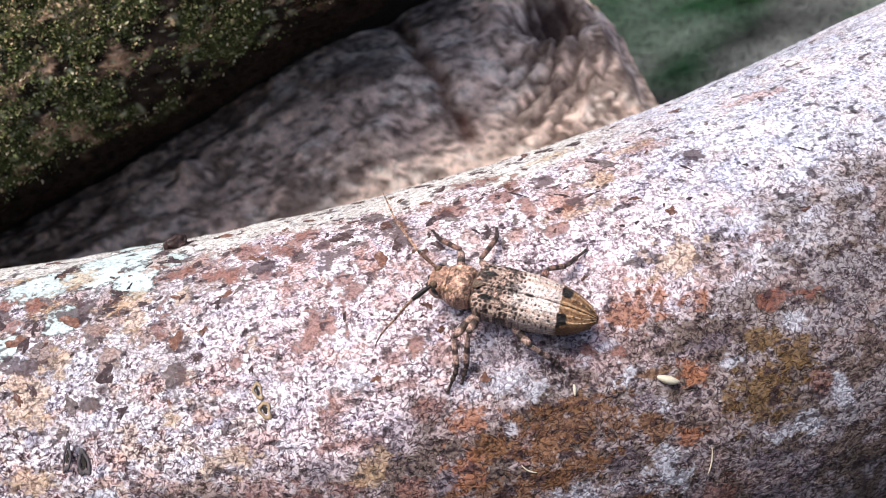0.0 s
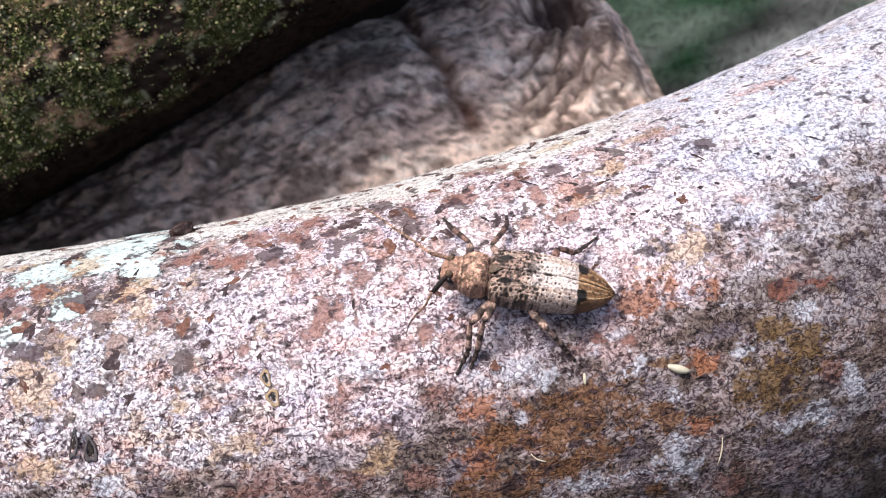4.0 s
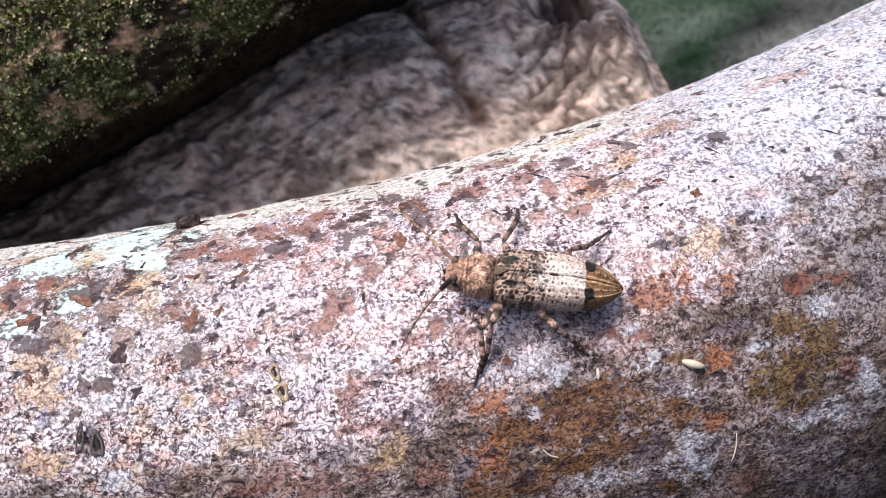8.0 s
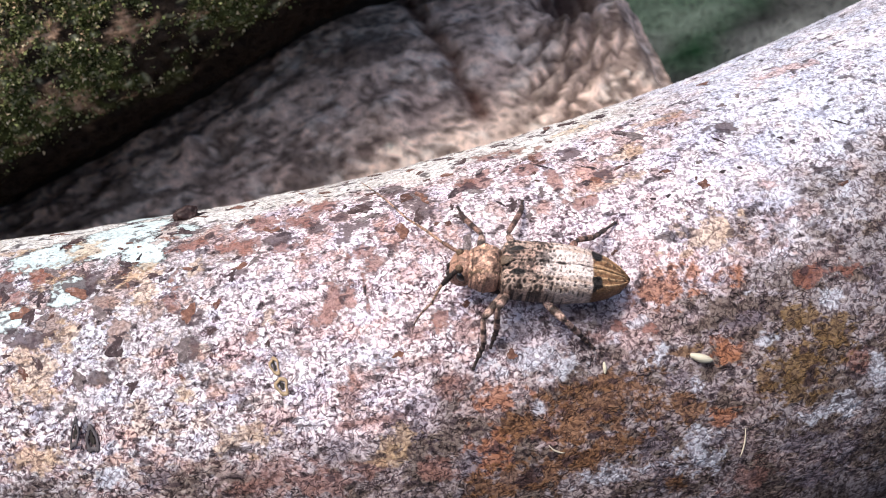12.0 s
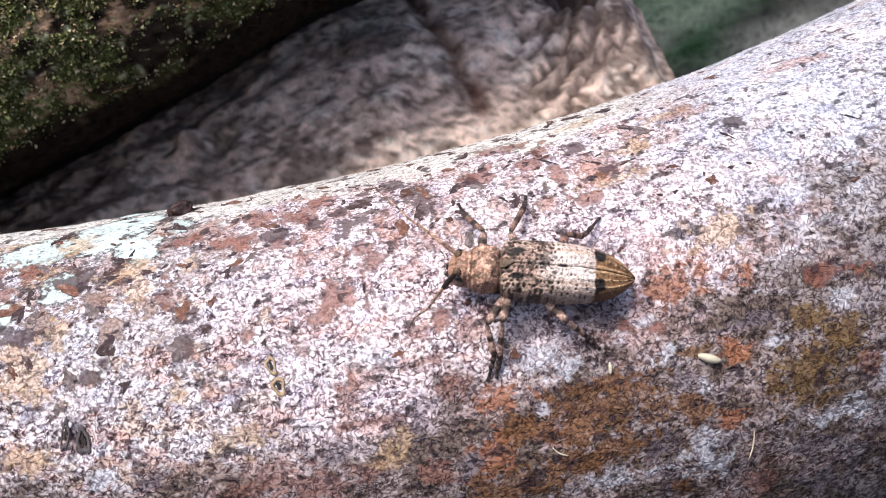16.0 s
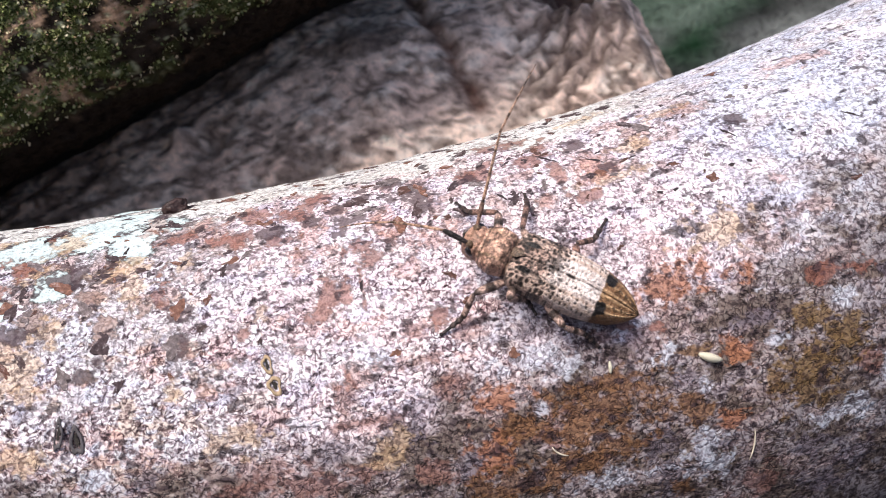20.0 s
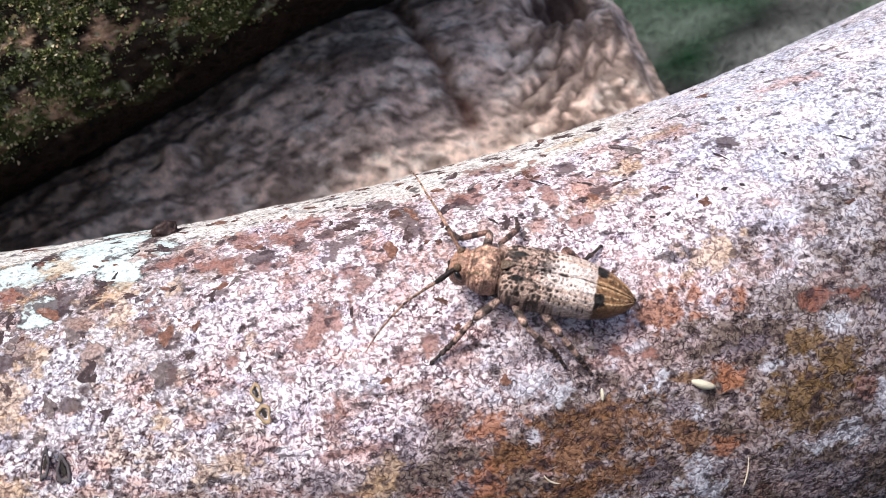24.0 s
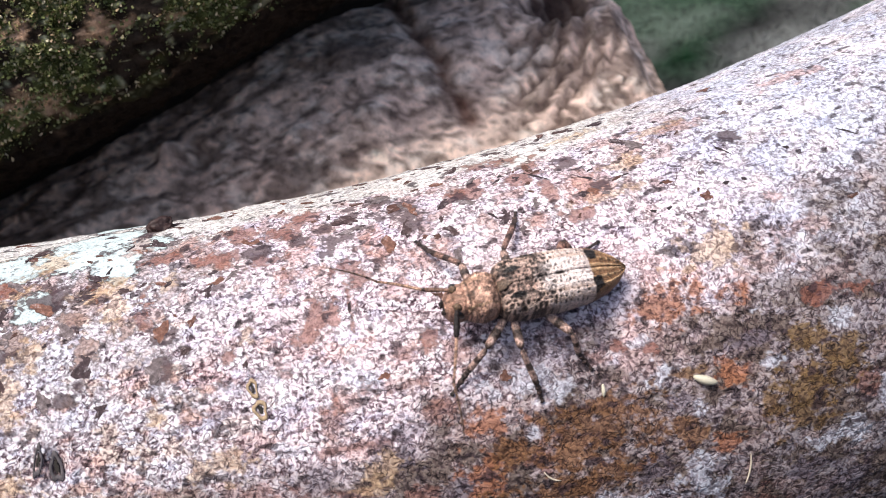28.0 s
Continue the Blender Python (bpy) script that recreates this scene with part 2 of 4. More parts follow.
def branch_frame(x):
    """Tangent, up and near side of the branch at x."""
    t = branch_axis(np.asarray(x) + 0.01) - branch_axis(np.asarray(x) - 0.01)
    t = t / np.linalg.norm(t, axis=-1, keepdims=True)
    up = np.array([0, 0, 1.0]) - t[..., 2:3] * t
    up = up / np.linalg.norm(up, axis=-1, keepdims=True)
    side = np.cross(t, up)
    return t, up, side


def on_branch(x, turn, lift=0.0):
    """The place on the bark at x millimetres, turn degrees from the top towards the near side, and the normal there."""
    t, up, side = branch_frame(x)
    w = np.radians(np.asarray(turn, dtype=float))[..., None]
    n = np.cos(w) * up + np.sin(w) * side
    return branch_axis(x) + n * (along(GIRTH, x, 0.0) + lift)[..., None], n


def bark_pose(x, turn, lift=0.0, spin=0.0):
    """A pose on the bark in metres: x along the branch, z outwards."""
    p, n = on_branch(np.array(x), np.array(turn), np.array(lift))
    t = branch_frame(np.array(x))[0]
    z = Vector(n)
    xa = Vector(t) - z * z.dot(Vector(t))
    xa.normalize()
    ya = z.cross(xa)
    m = Matrix((xa, ya, z)).transposed().to_4x4()
    m.translation = Vector(p) * MM
    return m @ pose(0, 0, 0, 0, 0, spin)


# ---- pigment patches of the bark: x, turn, half length, half width (mm) ----
MINT = [(-34.2, -11, 3.6, 2.5), (-28.6, -15.9, 3.8, 3.4), (-25.9, -20.9, 2.9, 2.3), (-24.8, -7, 2.4, 2.3), (-36.1, -9, 1.6, 1.4), (-30.8, 4.2, 1.8, 2), (-35.5, 11.2, 1.4, 1.4), (-26.9, -34, 2.8, 1.3), (-22.3, -14.1, 1.9, 1.6)]
TAN = [(-30.9, -11.8, 1.5, 1.6), (-25.6, 1.6, 2.4, 1.3), (-24, 7.5, 1.1, 1.2), (-33.1, -1.4, 1, 1.7), (-32.5, 25.4, 1.7, 2.2), (-33.7, 20.7, 1.3, 0.8), (-20.7, 32.9, 0.6, 0.9),
       (-19.8, 3, 0.7, 1.3), (-30.2, 16.8, 1, 1.6), (-13.7, 19.5, 0.6, 1), (-5.2, 49.6, 1.3, 1.1), (19.6, -2.1, 1.3, 0.9), (16.2, 5.7, 2.2, 0.6), (22, 24.1, 2.6, 1.4),
       (18.1, -20.6, 2.7, 0.6), (-38.2, -15.8, 1.6, 0.8), (-16.6, 44.1, 2.3, 1.2), (-31.6, 44.1, 2.3, 1), (-5.8, 52.2, 1.5, 0.8), (23.9, -10, 2.6, 0.7)]
SALMON = [(-10.5, 8.4, 0.7, 1.3), (-9.1, 0.4, 0.8, 1.9), (-8, 6.2, 1.6, 0.6), (-2.8, 2.9, 0.9, 2), (-7.3, 36, 1.5, 0.9), (-11.2, 28.8, 0.6, 0.4), (-11.9, 21.4, 0.8, 0.4),
          (15, -0.2, 1.2, 1.4), (15.3, 4.7, 1.3, 0.6), (19.6, -11.5, 1.6, 0.7), (2.5, 7.2, 0.9, 1.3), (10.6, 7.3, 0.7, 0.6), (-2.1, 15.6, 1.2, 0.7), (-17.4, 28.9, 1, 0.6),
          (-19.2, 25.7, 0.9, 0.8), (-5.3, 16.5, 0.5, 1.2), (-23.3, -13.6, 0.8, 1.6), (-18.5, -10.5, 1.1, 1), (0.2, 7.9, 1, 0.9), (-18, 33.6, 0.6, 0.8), (37.9, -12.6, 2.2, 0.9),
          (26, -9.1, 1.8, 0.8)]
SALMON += [(1, -10.7, 1.3, 0.9), (28.1, 17.9, 0.7, 0.4)]
RED = [(-8.2, 19, 0.7, 1.6), (-9.1, 22, 1.1, 0.5), (-6.9, 17.8, 0.5, 1), (-5.6, 17.7, 0.2, 1.5), (-5.3, 7.6, 1.1, 0.6), (-16.9, -2, 2, 1), (-13.8, -10.9, 1.6, 1.2),
       (-10.6, -7.6, 1.2, 1), (11.1, -7, 1.4, 0.8), (9.9, -18.5, 2.8, 0.8), (12.1, -12.5, 0.6, 1.2), (12.5, -0.4, 0.5, 2), (-37.4, -2, 1.3, 1.1), (-21.7, 9.8, 0.7, 2),
       (-8.3, -11.7, 1.4, 0.9), (28, 37.7, 1, 0.8), (30.4, 38.8, 1.4, 0.6), (-0.4, 27.1, 0.5, 0.8), (6.5, -7.7, 1.3, 1), (12.7, 36.8, 0.6, 0.5), (-20.4, -5.7, 1.4, 0.9),
       (-15, 22.9, 0.5, 0.6)]
RED += [(-4.5, 11.1, 0.8, 0.6), (14.9, 39, 0.5, 0.4), (-36.2, 4.1, 1.4, 0.6), (-11.7, 0.8, 1.4, 0.6), (-34.2, -2, 1.1, 1), (14.2, 9, 0.8, 0.6)]
PLUM = [(-29.6, 2.4, 1.6, 1.4), (-20.2, 15.8, 1, 1.2), (-20.1, 25.3, 0.7, 1), (-5.9, -0.7, 1.4, 1.4),
        (-6.5, -6.2, 0.8, 0.8), (-4, -9.6, 1.4, 1), (-0.6, -7, 1.2, 1.1), (-1.7, -12.4, 1.2, 0.6), (0.8, -3.2, 0.8, 1.5), (-12.2, -2.5, 1.2, 0.8), (-15.7, 6.3, 0.5, 0.4),
        (15.1, -8.1, 1.1, 1), (16.7, 2.4, 0.7, 0.6), (10.1, -1, 0.4, 0.4), (-37.1, 0.8, 0.8, 0.8), (-33.4, 16.8, 1.4, 0.8), (-27.5, 27.8, 0.7, 0.4), (28.6, -0.6, 1.4, 0.6),
        (-6.5, -26.3, 1.2, 0.6)]
PLUM += [(-23.0, -23.0, 0.8, 2.4), (5, -5.7, 0.6, 0.5), (-9, -4.5, 0.8, 1.1), (-26.6, 24.9, 0.7, 0.6)]
UMBER = [(-27.6, 9.9, 1.0, 1.3), (-26.1, 18.3, 0.8, 1.5), (-31.9, 12.8, 1.4, 1.0), (-23.0, 14.0, 0.7, 0.9)]
RUST_RED = [(16.6, 31.8, 1.5, 1.1), (18.6, 31.8, 1.4, 1.2), (21.9, 33.5, 1, 0.6), (3, 45.2, 1.5, 1), (1.8, 54.5, 1.4, 1.5), (20.3, 47, 1.3, 0.9), (18.6, 59.7, 0.9, 0.7)]
RUST = [(17.1, 44.9, 1.3, 0.3), (16.1, 55.4, 1.1, 1.3), (10.7, 47.1, 3.4, 0.8), (9.8, 51.8, 2.3, 2), (10.3, 59.3, 1.8, 1.6), (13.1, 49.3, 1.6, 1.1), (13.4, 53.6, 1.4, 1.1), (7.5, 53.2, 1.6, 1.8), (7.2, 60.3, 1.8, 1.3),
        (4.1, 52.3, 2, 1.1), (3.9, 61.3, 3.7, 1.2), (2.5, 63.6, 3.2, 0.7), (25.7, 53.6, 2, 2.3), (24.3, 59.1, 1.9, 1.3),
        (22.5, 56, 1.1, 0.6)]
RUST += [(26, 45.1, 1.4, 1.2), (23, 53.2, 1.4, 1), (14.2, 70.9, 1.2, 0.9), (28.3, 50, 1.4, 1.1)]
WINE = [(-11.4, 55.3, 3.8, 0.9), (-13.9, 51.1, 1.8, 0.8), (-15.4, 54.1, 2, 0.7), (-6.6, 44.5, 2.6, 0.4), (-2.6, 34.8, 2.5, 0.5), (-0.2, 40.6, 1.1, 0.9), (6.3, 52.5, 1.3, 1.2),
        (1.5, 30.9, 1, 1.4), (-1.9, 28.9, 1.4, 0.7), (-2.3, 57.1, 1.8, 0.9), (29.5, 55.8, 1.2, 1), (-8.1, 54.1, 1.8, 0.8), (19.9, 74.6, 1.9, 1.2), (10.8, 37.9, 0.9, 0.6),
        (-8.1, 40.1, 0.8, 1.5)]
SLATE = [(-4.2, 48, 1.5, 1.2), (-28.4, 39.3, 0.5, 1.2), (6.3, 33.8, 2.5, 1), (-3, 43.7, 1.3, 0.7), (22, 42.5, 1.6, 0.5), (17.6, 64.3, 0.9, 0.6), (-0.1, 57, 1.4, 0.9),
         (-33.8, 43.7, 0.9, 0.6), (-32, 34.8, 0.8, 0.6), (13, 60.7, 1.2, 1.2), (13.5, 67.5, 1, 1.3), (-22.9, 49.8, 0.9, 1), (23.6, 69.5, 1.4, 1.4), (27.6, 75, 1.9, 1.5),
         (24.8, 79.8, 1.9, 1.2), (-32.1, 18.4, 1.2, 1), (12, 35.2, 1.1, 0.6), (32.7, 42, 0.7, 1.1), (-9.5, 48.8, 1.2, 0.7), (-15.3, 34.6, 1.6, 0.6), (15.8, 49.5, 0.8, 0.6)]
BLUE = [(5.3, 39.3, 2.7, 0.8), (7.9, 42.1, 1.3, 0.7), (16.3, 65.1, 1.5, 1.8), (27.9, 65.3, 0.8, 1.1), (-27.7, 31.8, 1.1, 0.8), (23.1, 37.5, 0.6, 0.3), (9.7, 65.6, 2.1, 0.8),
        (15, 44.3, 1.1, 0.8), (5.5, 48.7, 0.6, 0.6), (-11.7, 43.1, 1.4, 0.7), (23.2, 47.5, 1, 0.5), (28.8, 43.3, 0.8, 0.9), (30.9, 61.9, 0.8, 1.6), (-5.7, 31.8, 1.6, 0.8),
        (-28.7, 19.5, 1.2, 1.3), (30.8, -7.6, 1.3, 1), (2.2, 60.9, 1.1, 0.6), (-26.8, 48.8, 1.1, 1.2), (17.3, 51.8, 0.6, 0.6), (25.6, 65.4, 1.2, 0.6), (14.5, 36.9, 1.1, 0.5)]


def patches(rows, u, turn, seed, ragged=0.75):
    """How deep each place lies inside the ragged patches: above 0 inside, below 0 outside."""
    out = np.full_like(u, -9.0)
    edge = fbm(u / 1.1, turn / 2.7, seed, 5, 0.7) * ragged * 1.5 + fbm(u / 0.4, turn / 1.0, seed + 9, 2) * 0.3 * ragged
    for x, w, a, b in rows:
        d = np.sqrt(((u - x) / a) ** 2 + ((turn - w) * 0.39 / b) ** 2)
        out = np.maximum(out, (1.05 - d) * min(1.0, 0.55 + 0.3 * min(a, b)) + edge * min(1.0, 0.35 + 0.4 * min(a, b)))
    return out


def bark_height(u, turn):
    """Relief of the bark over its smooth girth, in millimetres."""
    v = turn * 0.39
    h = 0.22 * fbm(u / 7.0, v / 6.0, 40, 3) + 0.07 * fbm(u / 1.3, v / 0.9, 50, 4)
    flake = smooth(fbm(u / 2.6, v / 1.6, 60, 4), 0.02, 0.10)
    h = h + 0.07 * flake
    for x, w, size, deep in ((-28, 41.5, 0.8, -0.55), (-29.4, 40.0, 0.55, -0.35)):
        d2 = ((u - x) / size) ** 2 + ((turn - w) * 0.39 / (size * 1.5)) ** 2
        h = h + deep * np.exp(-d2) - 0.5 * deep * np.exp(-(np.sqrt(d2) - 1.7) ** 2 * 5)
    return h


def build_branch():
    us = np.concatenate([np.linspace(-205, -46, 70), np.linspace(-45, 52, 900), np.linspace(53, 190, 60)])
    turns = np.concatenate([np.linspace(-180, -66, 24), np.linspace(-64, 84, 560), np.linspace(86, 178, 20)])
    u, w = np.meshgrid(us, turns, indexing="ij")
    u, w = u.ravel(), w.ravel()
    lift = bark_height(u, w)
    pts, n = on_branch(u, w, lift)
    v = w * 0.39
    # pale lichen crust: lilac at the thin end, pink in the middle, bluish towards the thick end
    blue = smooth(u + 6 * fbm(u / 12, v / 9, 3, 3), 14, 34)[:, None]
    lilac = smooth(-u + 6 * fbm(u / 10, v / 8, 5, 3), 10, 26)[:, None]
    pig = np.array([0.76, 0.645, 0.67]) * (1 - blue) + np.array([0.53, 0.545, 0.615]) * blue
    pig = pig * (1 - lilac) + np.array([0.64, 0.61, 0.635]) * lilac
    tone = fbm(u / 2.2, v / 1.5, 11, 5, 0.65)[:, None]
    pig = pig * (1.0 + 0.16 * tone)
    worm = 0.88 + 0.30 * fbm(u / 3.0, v / 2.2, 13, 4, 0.6) + 0.10 * lilac[:, 0] - 0.22 * blue[:, 0]

    def lay_on(mask, colour, worms=None):
        nonlocal pig, worm
        k = np.asarray(mask)[:, None]
        pig = pig * (1 - k) + np.array(colour) * (1 + 0.30 * tone) * k
        if worms is not None:
            worm = worm * (1 - k[:, 0]) + worms * k[:, 0]

    # faint stains in the crust
    lay_on(0.55 * smooth(fbm(u / 3.2, v / 2.2, 21, 5, 0.65), 0.08, 0.24), (0.76, 0.69, 0.705))
    lay_on(0.22 * smooth(fbm(u / 1.9, v / 1.4, 31, 5, 0.7), 0.12, 0.28), (0.36, 0.30, 0.345))
    lay_on(0.32 * smooth(fbm(u / 1.8, v / 1.3, 141, 4, 0.6), 0.18, 0.36), (0.36, 0.40, 0.58))
    lay_on(0.50 * smooth(fbm(u / 2.4, v / 1.6, 151, 5, 0.7), 0.12, 0.26) * (0.4 + 0.6 * lilac[:, 0]), (0.46, 0.29, 0.155))
    lay_on(0.48 * smooth(fbm(u / 2.8, v / 2.0, 155, 5, 0.7), 0.06, 0.24) * smooth(w, 10, 28), (0.50, 0.265, 0.22))
    # dirt and painted-in shade towards the underside, heavier at the thick end
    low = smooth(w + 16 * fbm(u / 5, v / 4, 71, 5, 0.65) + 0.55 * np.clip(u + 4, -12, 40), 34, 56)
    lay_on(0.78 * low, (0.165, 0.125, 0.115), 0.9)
    grime_shade = smooth(0.7 * fbm(u / 3.6, v / 2.2, 81, 5, 0.65) + 0.6 * fbm(u / 1.3, v / 1.0, 83, 4, 0.7) + 0.14 * low, 0.08, 0.22) * (0.08 + 0.80 * low)
    lay_on(grime_shade, (0.11, 0.078, 0.062), 0.9)
    # thin flaking skin along the skyline, russet with dark torn edges
    va = (20 - np.where(w < 20, (20 - w) * 0.55, 20 - w)) * 0.39
    f = fbm(u / 1.7, va / 1.0, 161, 4, 0.55) + 0.07 * smooth(8 - w, 0, 22) + 0.10 * smooth(-u, 2, 18) * smooth(14 - w, 0, 10)
    reach = smooth(14 + 6 * lilac[:, 0] - w, 0, 10) * smooth(33 - u, 0, 12)
    lay_on(0.52 * smooth(f, 0.25, 0.28) * reach, (0.26, 0.115, 0.075), 0.7)
    lay_on(0.8 * np.exp(-((f - 0.25) / 0.026) ** 2) * reach, (0.035, 0.018, 0.02), 0.2)
    g = fbm(u / 2.2, va / 1.2, 171, 4, 0.55)
    torn = (0.3 + 0.7 * smooth(-u, 6, 20)) * smooth(40 - w, 0, 16) * smooth(30 - u, 0, 14)
    lay_on(0.40 * smooth(g, 0.16, 0.20) * torn, (0.46, 0.42, 0.44), 0.4)
    lay_on(0.75 * np.exp(-((g - 0.16) / 0.024) ** 2) * torn, (0.05, 0.03, 0.03), 0.2)
    lay_on(0.75 * smooth(-12 - w + 10 * fbm(u / 3, va / 1.2, 177, 4, 0.6), 0, 7) * smooth(30 - u, 0, 10), (0.62, 0.615, 0.565), 0.45)
    streak = fbm(u / 3.0, va / 0.45, 175, 4, 0.6)
    lay_on(0.75 * np.exp(-(streak / 0.035) ** 2) * smooth(-8 - w, 0, 14), (0.06, 0.04, 0.04), 0.2)

    # patches, each with its own edge
    crumbs = fbm(u / 0.55, v / 0.42, 197, 3, 0.7)
    for rows, seed, ragged, colour, strength, rim, worms, loose in (
            (WINE, 131, 1.0, (0.22, 0.10, 0.08), 0.66, 0.0, 0.7, 0.75), (SLATE, 137, 1.0, (0.12, 0.10, 0.14), 0.5, 0.0, 0.8, 0.75), (BLUE, 135, 1.0, (0.55, 0.57, 0.64), 0.6, 0.0, 0.6, 0.6),
            (UMBER, 115, 1.4, (0.24, 0.15, 0.12), 0.8, 0.85, 0.4, 0.15), (RUST_RED, 113, 1.2, (0.30, 0.115, 0.055), 0.80, 0.0, 0.7, 0.75),
            (RUST, 111, 1.2, (0.16, 0.072, 0.029), 0.86, 0.0, 0.75, 0.75), (MINT, 91, 0.4, (0.45, 0.525, 0.52), 0.95, 0.95, 0.15, 0.0), (TAN, 95, 1.1, (0.45, 0.30, 0.17), 0.62, 0.35, 0.6, 0.6),
            (SALMON, 101, 1.5, (0.38, 0.165, 0.11), 0.46, 0.6, 0.6, 0.4), (RED, 107, 1.5, (0.19, 0.065, 0.042), 0.78, 0.7, 0.35, 0.25), (PLUM, 109, 1.4, (0.055, 0.030, 0.034), 0.88, 0.6, 0.15, 0.0)):
        s = patches(rows, u, w, seed, ragged)
        if rows is RUST:
            olive = smooth(u + 6 * fbm(u / 6, v / 4, 117, 3), 12, 26)[:, None]
            colour = np.array(colour) * (1 - olive) + np.array([0.145, 0.082, 0.028]) * olive
        lay_on(strength * smooth(s + loose * crumbs, -0.02 - 0.2 * loose, 0.06 + 0.35 * loose), colour, worms)
        if rim:
            lay_on(rim * np.exp(-((s + 0.3 * loose * crumbs) / 0.10) ** 2), (0.024, 0.013, 0.013), 0.2)
    # specks and pores
    lay_on(0.65 * smooth(fbm(u / 0.55, v / 0.40, 121, 3, 0.6), 0.40, 0.50), (0.05, 0.026, 0.034))
    lay_on(0.80 * smooth(fbm(u / 0.95, v / 0.65, 127, 2, 0.4), 0.50, 0.58), (0.03, 0.016, 0.022))
    # deepest hollows of the relief, their shade put into the pigment
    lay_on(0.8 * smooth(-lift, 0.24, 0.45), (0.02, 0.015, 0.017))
    pig = np.concatenate([np.clip(pig, 0, 0.72), np.clip(worm, 0, 1)[:, None]], 1)
    faces = grid_faces(len(us), len(turns), True)
    verts = np.concatenate([pts, branch_axis(us[:1]), branch_axis(us[-1:])])
    pig = np.concatenate([pig, [[0.3, 0.2, 0.12, 0.5]] * 2])
    m, k = len(turns), len(pts)
    ends = [(k, (j + 1) % m, j) for j in range(m)] + [(k + 1, k - m + j, k - m + (j + 1) % m) for j in range(m)]
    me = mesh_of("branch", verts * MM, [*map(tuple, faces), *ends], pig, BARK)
    ob = new("branch", me)
    return tagged(ob, "thick leaning branch with pale pinkish lichen-crusted bark and rust patches", "branch")


branch = build_branch()


# ---- the logs behind ----
def log(name, base, way, length, girth, relief, pigment, material, label, nu, nv, turns=(-180, 180), start=-0.5):
    """A log about a straight axis; relief and pigment take x along it (mm) and the turn (degrees)."""
    way = Vector(way).normalized()
    up = (Vector((0, 0, 1)) - way * way.z).normalized()
    side = way.cross(up)
    us = np.linspace(start * length, (1 + start) * length, nu)
    ws = np.linspace(-180, 180, nv, endpoint=False)
    u, w = np.meshgrid(us, ws, indexing="ij")
    u, w = u.ravel(), w.ravel()
    r = girth(u) + relief(u, w)
    a = np.radians(w)[:, None]
    pts = np.array(base) + u[:, None] * np.array(way) + r[:, None] * (np.cos(a) * np.array(up) + np.sin(a) * np.array(side))
    faces = grid_faces(nu, nv, True)
    k, m = len(pts), nv
    verts = np.concatenate([pts, pts[:m].mean(0)[None], pts[-m:].mean(0)[None]])
    ends = [(k, (j + 1) % m, j) for j in range(m)] + [(k + 1, k - m + j, k - m + (j + 1) % m) for j in range(m)]
    pig = np.concatenate([pigment(u, w, r - girth(u)), [[0.2, 0.14, 0.09]] * 2])
    ob = new(name, mesh_of(name, verts * MM, [*map(tuple, faces), *ends], pig, material))
    return tagged(ob, label, "log")


BROWN_BASE, BROWN_WAY, BROWN_R = (4.0, 81.6, -72.5), (1.0, 0.372, 0.21), 51.0
KNOT_U, KNOT_W = 22.5, 11.5


def swirl(u, w):
    """Distance from the knot hole and the wavy grain round it."""
    v = w * 0.89
    d = np.sqrt((u - KNOT_U) ** 2 + (v - KNOT_W * 0.89) ** 2)
    e = np.sqrt((u - 3.5) ** 2 + (v - 5.0) ** 2)
    grain = np.sin(e * 2.5 + 4.5 * fbm(u / 6, v / 6, 221, 4)) + 0.8 * np.sin(e * 4.4 + 6.0 * fbm(u / 5, v / 5, 225, 4))
    return d, grain * np.exp(-((e - 21.0) / 8.5) ** 2) * smooth(u, 4, 12)


def cleft(u, w):
    """The dark crack that runs round the log beside the knot."""
    v = w * 0.89
    return np.exp(-((u - 1.0 - 0.9 * fbm(u / 4, v / 3, 231, 3) - 0.04 * v) / 1.25) ** 2) * smooth(w, -12, -4) * smooth(-w, -31, -25)


def brown_relief(u, w):
    v = w * 0.89
    d, grain = swirl(u, w)
    h = 1.6 * fbm(u / 22, v / 14, 201, 3) + 1.3 * fbm(u / 5, v / 2.6, 211, 5, 0.6)
    h = h + 0.7 * grain + 2.0 * np.exp(-((d - 7.5) / 3.5) ** 2) - 9.0 * np.exp(-(((u - KNOT_U) / 5.0) ** 2 + ((v - KNOT_W * 0.89) / 3.8) ** 2))
    h = h - 1.3 * cleft(u, w)
    h = h + 2.6 * np.exp(-(((u + 37.3) / 1.5) ** 2 + ((w - 9.6) / 2.0) ** 2)) - 1.6 * np.exp(-(((u + 33.5) / 2.2) ** 2 + ((w - 13) / 2.4) ** 2))
    return h


